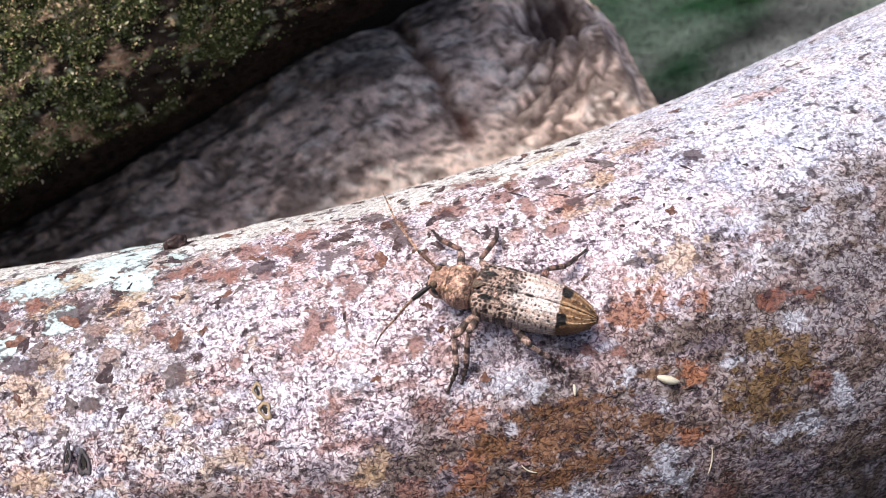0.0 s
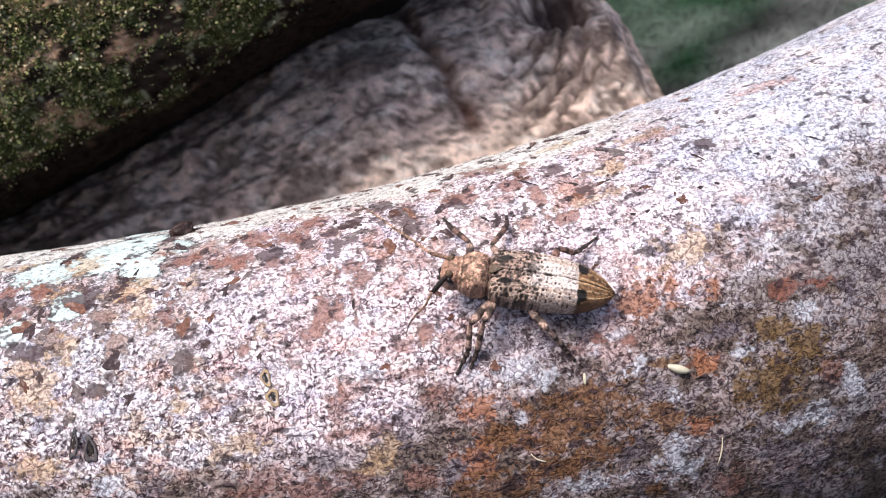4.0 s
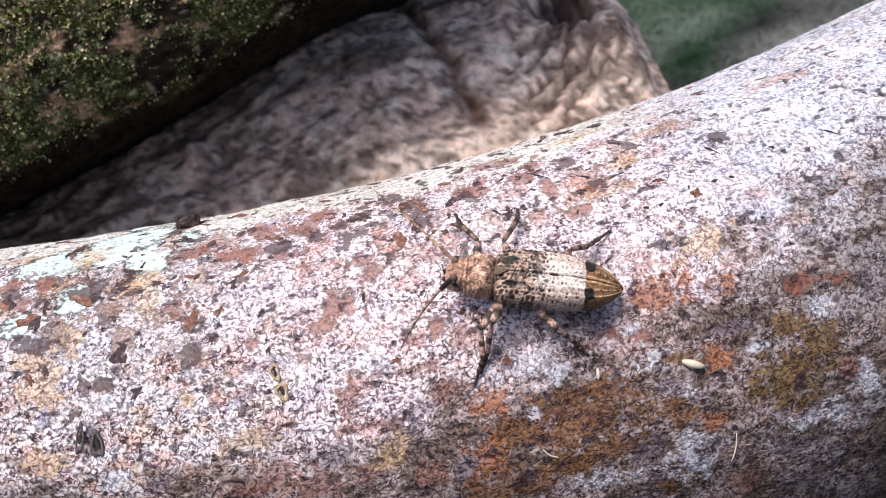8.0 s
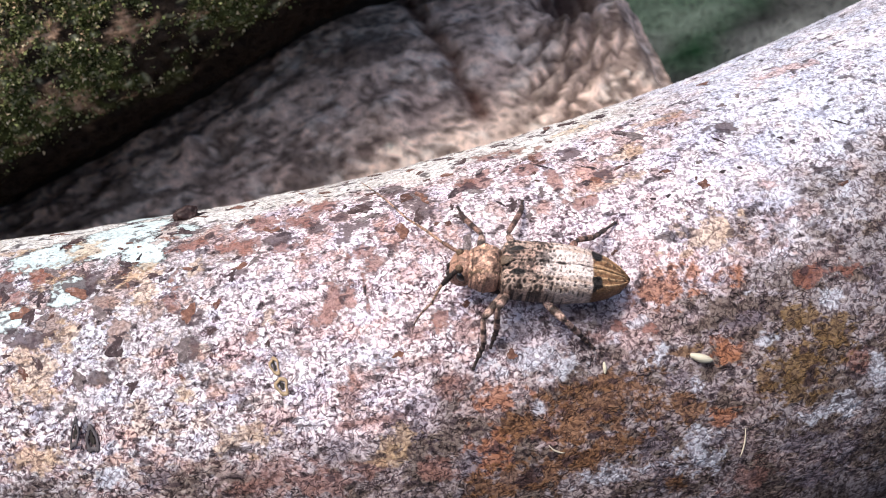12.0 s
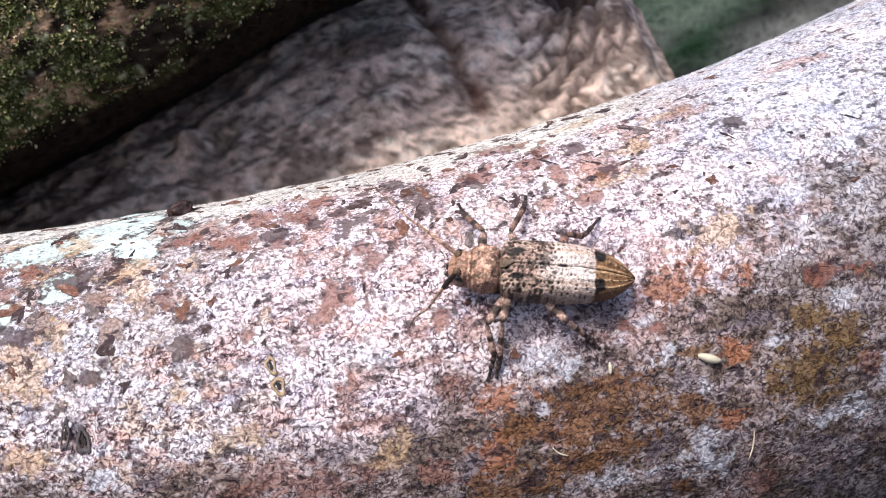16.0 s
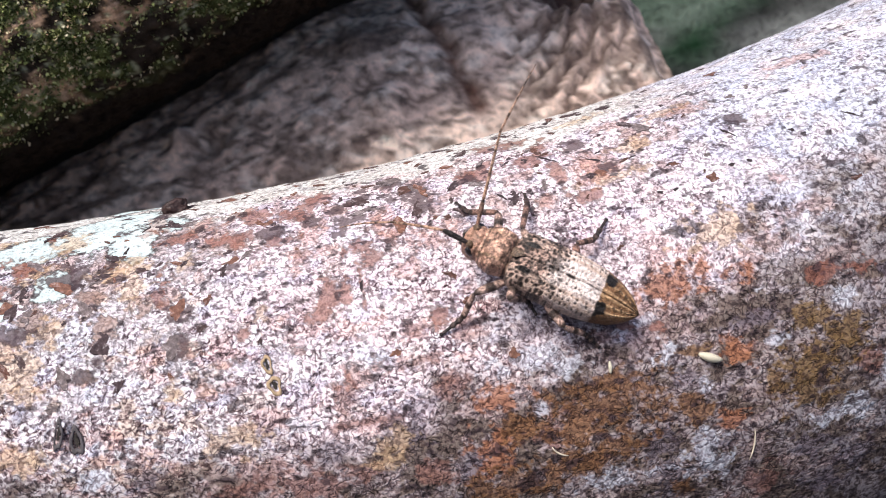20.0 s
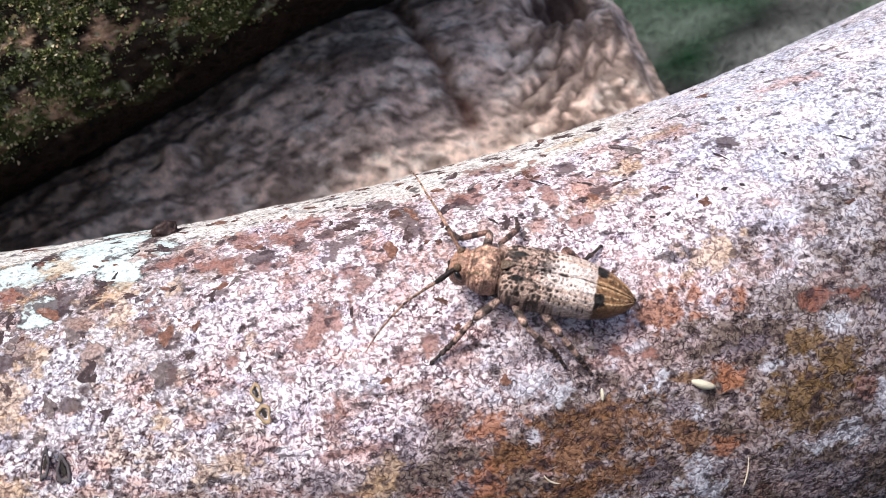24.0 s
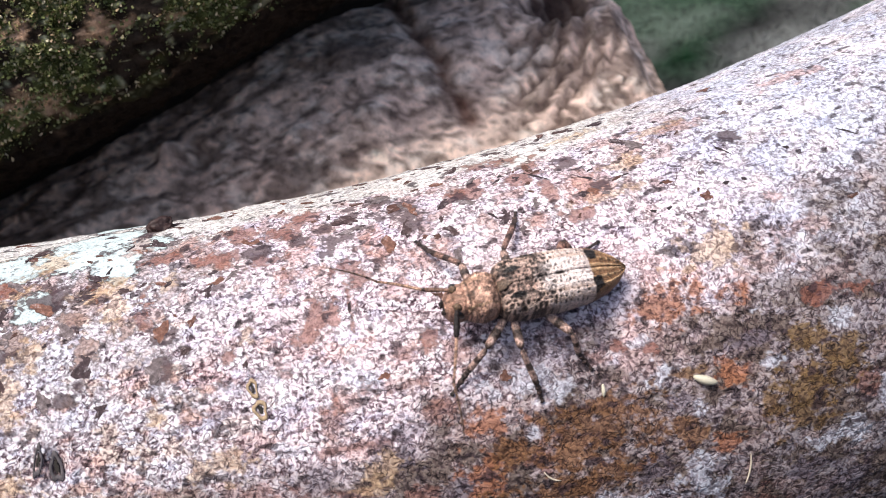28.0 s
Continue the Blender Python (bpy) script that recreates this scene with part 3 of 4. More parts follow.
def brown_pigment(u, w, h):
    v = w * 0.89
    d, grain = swirl(u, w)
    t = fbm(u / 3.4, v / 1.9, 241, 5, 0.68)[:, None]
    pig = np.array([0.78, 0.585, 0.48]) * (1 + 0.95 * t)
    warm = smooth(fbm(u / 7, v / 4, 251, 4), 0.05, 0.25)[:, None] * 0.6
    pig = pig * (1 - warm) + np.array([0.50, 0.36, 0.30]) * (1 + 0.6 * t) * warm
    pale = smooth(fbm(u / 5, v / 3, 261, 5, 0.65), 0.06, 0.2)[:, None] * 0.75
    pig = pig * (1 - pale) + np.array([0.80, 0.68, 0.59]) * pale
    specks = smooth(fbm(u / 1.7, v / 1.0, 271, 4, 0.6), 0.18, 0.30)[:, None] * 0.75
    pig = pig * (1 - specks) + np.array([0.11, 0.07, 0.055]) * specks
    plates = smooth(fbm(u / 8, v / 2.4, 281, 5, 0.6), 0.10, 0.17)[:, None] * 0.78
    pig = pig * (1 - plates) + np.array([0.20, 0.145, 0.12]) * plates
    rift = np.exp(-(fbm(u / 9, v / 2.6, 285, 4, 0.55) / 0.036) ** 2)[:, None] * 0.85
    pig = pig * (1 - rift) + np.array([0.07, 0.045, 0.038]) * rift
    lines = smooth(-grain, 0.05, 0.5)[:, None] * 0.85
    pig = pig * (1 - lines) + np.array([0.13, 0.085, 0.07]) * lines
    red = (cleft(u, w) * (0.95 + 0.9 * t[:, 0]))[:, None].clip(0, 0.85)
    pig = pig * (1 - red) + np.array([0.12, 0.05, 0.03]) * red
    # knot hole and other hollows darkened by depth, shade within the pigment
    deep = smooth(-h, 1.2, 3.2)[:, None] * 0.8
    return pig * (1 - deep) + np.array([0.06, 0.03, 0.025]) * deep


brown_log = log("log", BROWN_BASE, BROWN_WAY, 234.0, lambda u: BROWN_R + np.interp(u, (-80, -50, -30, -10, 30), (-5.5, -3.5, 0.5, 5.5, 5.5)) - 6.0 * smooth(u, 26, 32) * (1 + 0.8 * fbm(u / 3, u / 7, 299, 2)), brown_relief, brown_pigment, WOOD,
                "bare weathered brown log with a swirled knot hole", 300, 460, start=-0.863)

MOSS_BASE, MOSS_WAY = (-40.2, 52.0, -3.6), (1.0, 0.413, 0.43)


def moss_relief(u, w):
    v = w * 0.26
    return 0.9 * fbm(u / 14, v / 9, 301, 3) + 1.3 * np.abs(fbm(u / 3.2, v / 2.6, 311, 4)) + 0.5 * fbm(u / 1.1, v / 1.0, 321, 3)


def moss_pigment(u, w, h):
    v = w * 0.26
    t = fbm(u / 1.6, v / 1.4, 331, 4, 0.65)[:, None]
    pig = np.array([0.028, 0.020, 0.015]) * (1 + 0.7 * t)
    green = smooth(fbm(u / 5, v / 3.5, 341, 5, 0.65), -0.12, 0.10)[:, None] * 0.9
    pig = pig * (1 - green) + np.array([0.055, 0.062, 0.02]) * (1 + 0.8 * t) * green
    rust = smooth(fbm(u / 4, v / 2.2, 351, 4, 0.6), 0.20, 0.34)[:, None] * 0.85
    pig = pig * (1 - rust) + np.array([0.34, 0.215, 0.14]) * (1 + 1.8 * t).clip(0.15, 2.2) * rust
    # moss-free underside, coloured near black to paint in the shade of the gap
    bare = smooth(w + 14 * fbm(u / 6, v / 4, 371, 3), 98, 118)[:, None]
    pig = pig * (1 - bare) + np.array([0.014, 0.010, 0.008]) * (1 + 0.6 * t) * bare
    light = (1 - bare) * smooth(fbm(u / 0.9, v / 0.8, 361, 3), 0.30, 0.5)[:, None] * 0.8
    return pig * (1 - light) + np.array([0.34, 0.34, 0.22]) * light


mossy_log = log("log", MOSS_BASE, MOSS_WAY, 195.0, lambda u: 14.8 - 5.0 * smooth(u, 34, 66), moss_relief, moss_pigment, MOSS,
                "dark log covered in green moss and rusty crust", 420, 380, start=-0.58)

def moss_tufts():
    """Many tiny leaf blades on the bark of the mossy log, as one growth."""
    rng = np.random.RandomState(9)
    way = Vector(MOSS_WAY).normalized()
    up = (Vector((0, 0, 1)) - way * way.z).normalized()
    side = way.cross(up)
    a, b, c = (np.array(x) for x in (way, up, side))
    n = 105000
    u, w = rng.uniform(-34, 58, n), rng.triangular(-30, 45, 118, n)
    keep = fbm(u / 5, w * 0.26 / 3.5, 341, 5, 0.65) + 0.35 * rng.uniform(-1, 1, n) > -0.05
    u, w = u[keep], w[keep]
    r = 14.8 - 5.0 * smooth(u, 34, 66) + moss_relief(u, w) - 0.1
    t = np.radians(w)[:, None]
    out = np.cos(t) * b + np.sin(t) * c
    root = np.array(MOSS_BASE) + u[:, None] * a + r[:, None] * out
    lean = rng.normal(0, 0.75, (len(u), 3)) + out
    lean /= np.linalg.norm(lean, axis=1, keepdims=True)
    size = rng.uniform(0.22, 0.62, len(u))[:, None]
    across = np.cross(lean, rng.normal(0, 1, (len(u), 3)))
    across /= np.linalg.norm(across, axis=1, keepdims=True)
    fold = np.cross(across, lean)
    verts = np.stack([root, root + lean * size * 0.5 + across * size * 0.38, root + lean * size + fold * size * 0.15,
                      root + lean * size * 0.5 - across * size * 0.38, root + lean * size * 0.55 + fold * size * 0.12], 1).reshape(-1, 3)
    k = np.arange(len(u))[:, None] * 5
    faces = np.concatenate([k + [0, 1, 4], k + [1, 2, 4], k + [2, 3, 4], k + [3, 0, 4]], 0)
    ob = part("moss", mesh_of("moss", verts * MM, faces, None, LEAF, False), mossy_log, "fine yellow-green moss leaves")
    return tagged(ob, kind="stuff")


moss_tufts()

# unseen near-black log, added to keep light from behind out of the gap
gap_block_log = log("log", (-6.0, 101.0, -1.5), (1.0, 0.40, 0.40), 168.0, lambda u: 22.0 + 0 * u,
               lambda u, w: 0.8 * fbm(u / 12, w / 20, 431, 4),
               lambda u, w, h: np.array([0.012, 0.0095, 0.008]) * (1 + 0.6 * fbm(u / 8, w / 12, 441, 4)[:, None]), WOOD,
               "unseen dark log added to block light behind the mossy one", 120, 100, start=-0.985)

grey_log = log("log", (58.0, 147.0, -70.0), (1.0, 0.30, 0.16), 470.0, lambda u: 56.0 + 0 * u,
               lambda u, w: 1.8 * fbm(u / 16, w / 9, 401, 4),
               lambda u, w, h: np.array([0.085, 0.087, 0.083]) * (1 + 0.9 * fbm(u / 20, w / 3.5, 411, 5, 0.7)[:, None] + 1.3 * fbm(u / 26, w / 9, 415, 3, 0.5)[:, None])
               + np.array([-0.025, -0.004, -0.02]) * smooth(fbm(u / 20, w / 12, 421, 3), 0, 0.3)[:, None], WOOD,
               "smooth grey-green log at the back of the pile", 160, 160)

# ---- ground under the pile ----
bm = bmesh.new()
bmesh.ops.create_circle(bm, cap_ends=True, segments=48, radius=60.0)
me = bpy.data.meshes.new("ground")
bm.to_mesh(me)
bm.free()
me.materials.append(EARTH)
ground = new("ground", me)
ground.location.z = -0.172
# unseen dark ring, added to cut off the sky near the horizon
ring = bmesh.new()
lower = [ring.verts.new((1.0 * math.cos(w), 1.0 * math.sin(w), -0.2)) for w in np.linspace(0, 2 * math.pi, 48, endpoint=False)]
upper = [ring.verts.new((v.co.x * 1.02, v.co.y * 1.02, 0.34 + 0.07 * math.sin(k * 1.7))) for k, v in enumerate(lower)]
for k in range(48):
    ring.faces.new((lower[k], lower[(k + 1) % 48], upper[(k + 1) % 48], upper[k]))
me = bpy.data.meshes.new("backdrop")
ring.to_mesh(me)
ring.free()
me.materials.append(SKY_BLOCK)
tagged(new("backdrop", me), "unseen dark ring added to block low sky light", "woodland", kind="structure")
tagged(ground, "dark bare forest soil under the log pile", "ground", kind="structure")


# ---- small things on the bark ----
def lay(x, turn, lift=0.0, spin=0.0):
    return bark_pose(x, turn, float(bark_height(np.array(float(x)), np.array(float(turn)))) + lift, spin)


def flake_mesh(name, a, b, thick, seed, material):
    """A ragged scale, a by b millimetres, thin-edged, bent to the bark."""
    rng = random.Random(seed)
    n, verts = 22, []
    waves = [(h, rng.uniform(0.10, 0.42) / h ** 0.45, rng.uniform(0, 6.28)) for h in (1, 2, 3, 4, 6, 9)]
    radii = [max(0.35, 1 + sum(g * math.cos(h * 2 * math.pi * k / n + f) for h, g, f in waves)) for k in range(n)]
    for ring, z in ((1.0, -0.08), (0.95, thick), (0.0, thick * 1.1)):
        for k in range(n if ring else 1):
            w = 2 * math.pi * k / n
            x, y = a * ring * radii[k] * math.cos(w), b * ring * radii[k] * math.sin(w)
            verts.append((x * MM, y * MM, (z - y * y / 46.0) * MM))
    faces = [(k, (k + 1) % n, n + (k + 1) % n, n + k) for k in range(n)]
    faces += [(n + k, n + (k + 1) % n, 2 * n) for k in range(n)]
    return mesh_of(name, verts, faces, None, material, False)


CHIPS = [(-20.2, 16.4, 0.8, 1.0), (-20.4, 24.1, 0.7, 1.0), (-26.1, 20.5, 0.8, 1.1), (-27.6, 12.5, 0.9, 0.7), (-34.3, 10.0, 1.0, 0.6),
         (-1.5, -14.2, 1.1, 0.6), (-4.5, -7.5, 1.2, 0.6), (-0.2, -7.9, 0.9, 0.6), (-4, -3.3, 1.0, 0.5), (10.2, -25.5, 1.1, 0.6),
         (0.2, 0.6, 0.5, 0.8), (21.5, 7.0, 0.4, 0.2), (30, -7.8, 0.4, 0.3), (-15.7, 4.6, 0.8, 0.3), (4.5, 37.4, 0.4, 0.4),
         (-4, 32.6, 0.4, 0.3), (9, 8.6, 0.3, 0.3)]
for k, (x, turn, a, b) in enumerate(CHIPS):
    part("bark_scale", flake_mesh("bark_scale", a, b, 0.04, 500 + k, SCALE), branch, "", lay(x, turn, 0.0, 20 * math.sin(k)))
rng = random.Random(71)
SHAPES = [flake_mesh("bark_scale", 1.0, 0.62, 0.035, 900 + k, SCALE) for k in range(24)]
count = 0
while count < 230:
    x, turn = rng.uniform(-37, 34), rng.uniform(-52, 34)
    if rng.random() > (0.45 if x < -16 else 1.0 if turn < 6 and x < 22 else 0.12):
        continue
    size = rng.choice((0.2, 0.26, 0.32, 0.42, 0.55, 0.7)) * rng.uniform(0.8, 1.25)
    scale_m = Matrix.Diagonal((size * rng.uniform(0.8, 1.5), size, 0.9, 1))
    part("bark_scale", SHAPES[count % 24], branch, "", lay(x, turn, 0.0, rng.uniform(-80, 80)) @ scale_m)
    count += 1

# thin cracks in the bark: x, turn, length, spin
CRACKS = [(27.2, 3.6, 1.0, -62), (12.6, -5.0, 1.9, -50), (7.2, 2.4, 0.9, -58), (36.7, 9.2, 1.0, -50), (21.2, 6.8, 0.5, 5), (25.6, 11.7, 0.5, 5), (27.1, 12.2, 0.35, -30),
          (31.7, 8.2, 0.4, -10), (20.5, 13.1, 0.35, 0), (19.3, 12.8, 0.4, -20), (19.0, 1.5, 0.5, 10), (16.6, -3.3, 0.5, 15), (-5.6, 17.0, 0.9, 80), (15.8, -1.0, 1.0, -40), (-23.9, -13.0, 1.0, 65), (-25.3, -5.0, 0.9, 80)]
for k, (x, turn, half, spin) in enumerate(CRACKS):
    part("bark_crack", flake_mesh("bark_crack", half * 0.65, 0.10 if half > 0.6 else 0.15, 0.012, 1300 + k, CRACK), branch, "", lay(x, turn, 0.02, spin))

# dark bud stub on the skyline of the branch
bm = bmesh.new()
bmesh.ops.create_icosphere(bm, subdivisions=4, radius=1.0)
for v in bm.verts:
    s = 1 + 0.30 * noise.noise(v.co * 1.3) + 0.16 * noise.noise(v.co * 3.6) + 0.08 * noise.noise(v.co * 8.0)
    v.co = Vector((v.co.x * 1.0 + 0.25 * v.co.z, v.co.y * 0.75, max(v.co.z, -0.7) * 0.8 + 0.3)) * s * MM
me = bpy.data.meshes.new("bud_stub")
bm.to_mesh(me)
bm.free()
me.polygons.foreach_set("use_smooth", np.ones(len(me.polygons), dtype=bool))
me.materials.append(BUD)
part("bud_stub", me, branch, "dark brown dried bud stub", lay(-22.0, -24.0, -0.1, 25) @ Matrix.Diagonal((1.2, 1.2, 1.1, 1)))


def ring_scar(x, turn, a, b, spin, material=None):
    """A raised oval rim about a dark slit."""
    n, m, verts, faces = 28, 8, [], []
    for i in range(n):
        w = 2 * math.pi * i / n
        wob = 1 + 0.14 * math.sin(3 * w + x) + 0.08 * math.sin(5 * w)
        for j in range(m):
            q = 2 * math.pi * j / m
            r = 1 + 0.30 * math.cos(q)
            verts.append((a * wob * r * math.cos(w) * MM, b * wob * r * math.sin(w) * MM, (0.03 + 0.10 * math.sin(q)) * MM))
    for i in range(n):
        for j in range(m):
            faces.append((i * m + j, ((i + 1) % n) * m + j, ((i + 1) % n) * m + (j + 1) % m, i * m + (j + 1) % m))
    rim = part("scar_rim", mesh_of("scar_rim", verts, faces, None, material or RIM), branch, "raised oval scar rim", lay(x, turn, 0.08 if material is None else 0.38, spin))
    fill = flake_mesh("scar_slit", a * 0.42, b * 0.6, 0.01, int(abs(x) * 10), HOLLOW)
    part("scar_slit", fill, rim, "dark slit inside the scar", pose(0, 0, 0.00002))


ring_scar(-13.1, 34.8, 0.40, 0.62, 12)
ring_scar(-13.5, 30.4, 0.30, 0.62, 10)
ring_scar(-27.9, 40.9, 0.40, 0.85, 8, GREY_RIM)
ring_scar(-29.1, 39.4, 0.26, 0.95, -6, GREY_RIM)


def pellet(name, x, turn, length, girth, spin, label, material, bend=0.12):
    n = 9
    pts = [((-0.5 + i / (n - 1)) * length * MM, bend * length * (((i / (n - 1)) - 0.5) ** 2) * MM, girth * 0.8 * MM) for i in range(n)]
    rad = [max(0.12, math.sin(math.pi * (0.06 + 0.88 * i / (n - 1))) ** 0.7) * girth * MM for i in range(n)]
    v, f = tube(pts, rad, 10)
    ob = new(name, mesh_of(name, v, f, None, material))
    ob.matrix_world = lay(x, turn, 0.02, spin)
    return tagged(ob, label, "debris")


pellet("seed", 18, 47.0, 1.9, 0.36, -30, "small cream-coloured seed stuck to the bark", SEED)
pellet("seed", 10.9, 44.0, 0.95, 0.16, 80, "tiny pale sliver standing on the bark", SEED)
pellet("plant_fibre", 19.8, 66.0, 2.6, 0.07, 72, "thin dry fibre caught on the bark", FIBRE, 0.3)
pellet("plant_fibre", 6, 57.7, 1.5, 0.07, -40, "short curled fibre caught on the bark", FIBRE, 0.5)


# ---- the beetle: x forwards, y to its left, z away from the bark, in millimetres ----
beetle = new("beetle")
tagged(beetle, "mottled brown longhorn beetle with a pale band across its wing cases", "beetle")


def shell(name, xs, half, top, low, side, seed, pigment, relief, label, nv=44, nu=90, full=True, power=2.4):
    """A domed shell along x: half width, top and lower edge are functions of x; side +1 or -1 gives one half."""
    x = np.linspace(xs[0], xs[1], nu)
    w = np.linspace(-1, 1, nv) if full else np.linspace(0.0, 1, nv)
    X, W = np.meshgrid(x, w, indexing="ij")
    X, W = X.ravel(), W.ravel()
    a = np.sign(W) * np.sin(np.abs(W) * math.pi / 2) ** 0.92
    hw, zt, zl = half(X), top(X), low(X)
    drop = np.abs(W) ** power
    z = zl + (zt - zl) * np.clip(1 - drop, 0, 1) ** 0.62
    y = a * hw * (side if not full else 1)
    if not full:
        y = y + side * 0.015
    pts = np.stack([X, y, z], -1)
    pts[:, 2] += relief(X, y)
    tuck = pts.reshape(nu, nv, 3)[:, [0, -1]].copy()
    pig = pigment(X, y, z)
    faces = [tuple(f) if (side > 0 or full) else tuple(f[::-1]) for f in grid_faces(nu, nv)]
    # underside, drawn in towards the middle
    under = np.stack([X, y * 0.9, zl - 0.12 + 0 * X], -1)
    k = len(pts)
    verts = np.concatenate([pts, under])
    pig = np.concatenate([pig * np.array([1.08, 0.95, 0.93]), np.full((k, 3), 0.03)])
    faces += [tuple(np.array(f)[::-1] + k) for f in faces]
    for i in range(nu - 1):
        for j in (0, nv - 1):
            f = (i * nv + j, (i + 1) * nv + j, k + (i + 1) * nv + j, k + i * nv + j)
            faces.append(f)
    for j in range(nv - 1):
        for i in (0, nu - 1):
            faces.append((i * nv + j, i * nv + j + 1, k + i * nv + j + 1, k + i * nv + j))
    return part(name, mesh_of(name, verts * MM, faces, pig, SHELL), beetle, label)


def profile(*knots):
    px, py = zip(*knots)
    return lambda x: np.interp(x, px, py)


WIDE = profile((-5.35, 0.12), (-5.1, 0.45), (-4.5, 1.05), (-3.5, 1.62), (-2.1, 2.02), (0.0, 2.25), (2.5, 2.30), (4.2, 2.22), (4.75, 1.95), (4.95, 1.45))
TOP = profile((-5.35, 1.75), (-4.5, 2.35), (-3.0, 3.15), (-1.0, 3.75), (2.0, 4.05), (4.0, 3.95), (4.75, 3.65), (4.95, 3.3))
LOW = profile((-5.35, 1.45), (-3.5, 1.25), (0.0, 1.30), (5.0, 1.45))


def pits(x, y):
    """Rows of round punctures along the wing cases, 0 to 1."""
    row = np.round(np.abs(y) / 0.33)
    off = np.abs(y) - row * 0.33 - 0.10 * lattice(x * 2.6, row * 2.3, 79)
    shift = 0.5 * (row % 2)
    step = x / 0.42 + shift + 1.0 * lattice(x * 1.3, row * 3.7, 77)
    dx = (step - np.round(step)) * 0.42
    own = lattice(np.round(step), row * 3.0, 80)
    size = np.maximum((0.09 + 0.055 * smooth(x, 0.5, 2.0)) * (1 + 0.75 * own), 0.01)
    return smooth(1 - np.sqrt(dx ** 2 + off ** 2) / size, 0.0, 0.5) * smooth(x, -2.3, -1.5)


def keels(x, y):
    """Raised lines that run to the tip."""
    q = np.abs(y) / np.maximum(WIDE(x), 0.2)
    return sum(np.exp(-((q - c) / 0.055) ** 2) for c in (0.10, 0.42, 0.72)) * smooth(-x, -1.0, 2.0)


def case_relief(x, y):
    bumps = 0.10 * np.exp(-(((x - 3.5) / 0.55) ** 2 + ((np.abs(y) - 0.95) / 0.4) ** 2))
    humps = 0.22 * np.exp(-(((x - 4.35) / 0.5) ** 2 + ((np.abs(y) - 1.75) / 0.35) ** 2))
    return -0.09 * pits(x, y) + 0.08 * keels(x, y) + 0.11 * fbm(x / 0.55, y / 0.42, 611, 3) * smooth(x, -0.5, 2.0) + bumps + humps


def case_pigment(x, y, z):
    t = fbm(x / 0.55, y / 0.38, 621, 4, 0.65)
    wob = 0.25 * fbm(x / 0.7, y / 0.5, 631, 3)
    brown = np.array([0.44, 0.325, 0.265]) * (1 + 1.1 * t[:, None])
    pale = np.array([0.84, 0.79, 0.74]) * (1 + 0.18 * t[:, None])
    streak = np.array([0.50, 0.41, 0.34]) * (1 + 0.4 * t[:, None])
    tip = np.array([0.22, 0.125, 0.06]) * (1 + 0.6 * t[:, None])
    base = smooth(x + 0.35 * np.abs(y) + 3 * wob, 1.5, 2.6)[:, None]
    pig = pale * (1 - base) + brown * base
    flank = (smooth(np.abs(y) + wob, 0.92, 1.12) * (0.66 + 0.3 * np.sin(np.abs(y) * 11.0 + 2.5 * t)))[:, None]
    pig = pig * (1 - flank) + streak * flank
    ridge = (smooth(fbm(x / 0.5, y / 0.36, 635, 3), 0.08, 0.3) * smooth(x, 0.8, 2.2))[:, None] * 0.7
    pig = pig * (1 - ridge) + np.array([0.52, 0.41, 0.34]) * ridge
    soot = (smooth(fbm(x / 0.45, y / 0.32, 637, 3), 0.02, 0.2) * smooth(x, 0.5, 2.0))[:, None] * 0.85
    pig = pig * (1 - soot) + np.array([0.018, 0.012, 0.010]) * soot
    vein = (np.exp(-(fbm(x / 0.42, y / 0.36, 645, 3, 0.5) / 0.055) ** 2) * (0.35 + 0.65 * smooth(x, 0.6, 2.0)))[:, None] * 0.75
    pig = pig * (1 - vein) + np.array([0.022, 0.014, 0.011]) * vein
    lines = keels(x, y)[:, None]
    tail = smooth(-x + 0.4 * wob, 2.05, 2.2)[:, None]
    tipc = tip * (1 - 0.8 * lines) + np.array([0.66, 0.47, 0.26]) * (1 + 0.4 * t[:, None]) * 0.8 * lines
    pig = pig * (1 - tail) + tipc * tail
    edge = (smooth(-x + 0.4 * wob, 2.05, 2.15) * smooth(1 - np.abs(np.abs(y) - 1.25 + 2 * wob) / 0.55, 0.0, 0.25) * smooth(x + 2.95 + 1.5 * wob, 0.0, 0.25))[:, None]
    pig = pig * (1 - edge) + np.array([0.012, 0.009, 0.008]) * edge
    shade = (smooth(-x, 2.3, 2.6) * np.exp(-((np.abs(y) - 0.42 * WIDE(x)) / 0.13) ** 2) * smooth(np.sin(x * 9.0 + 5 * t), -0.6, 0.4))[:, None] * 0.85
    pig = pig * (1 - shade) + np.array([0.010, 0.007, 0.005]) * shade
    spots = smooth(1.25 - np.sqrt(((x - 3.75) / 0.52) ** 2 + ((np.abs(y) - 1.0) / 0.21) ** 2), 0.0, 0.3)[:, None]
    pig = pig * (1 - spots) + np.array([0.010, 0.008, 0.007]) * spots
    p = (pits(x, y) * (0.95 + 0.45 * lattice(x * 3, y * 3, 641) + 0.3 * smooth(x, 0.8, 2.0))).clip(0, 0.95)[:, None]
    pig = pig * (1 - p) + np.array([0.010, 0.007, 0.006]) * p
    seam = (np.exp(-(y / 0.045) ** 2) * (0.45 + 0.45 * smooth(np.sin(x * 13.0), -0.5, 0.3) * smooth(-x, 0.4, 1.4)))[:, None]
    return pig * (1 - seam) + np.array([0.03, 0.02, 0.012]) * seam


for side in (1, -1):
    shell("wing_case", (-5.35, 4.95), WIDE, TOP, LOW, side, 600, case_pigment, case_relief,
          "wing case with a brown base, chalky band and golden-brown tip", 60, 150, False)

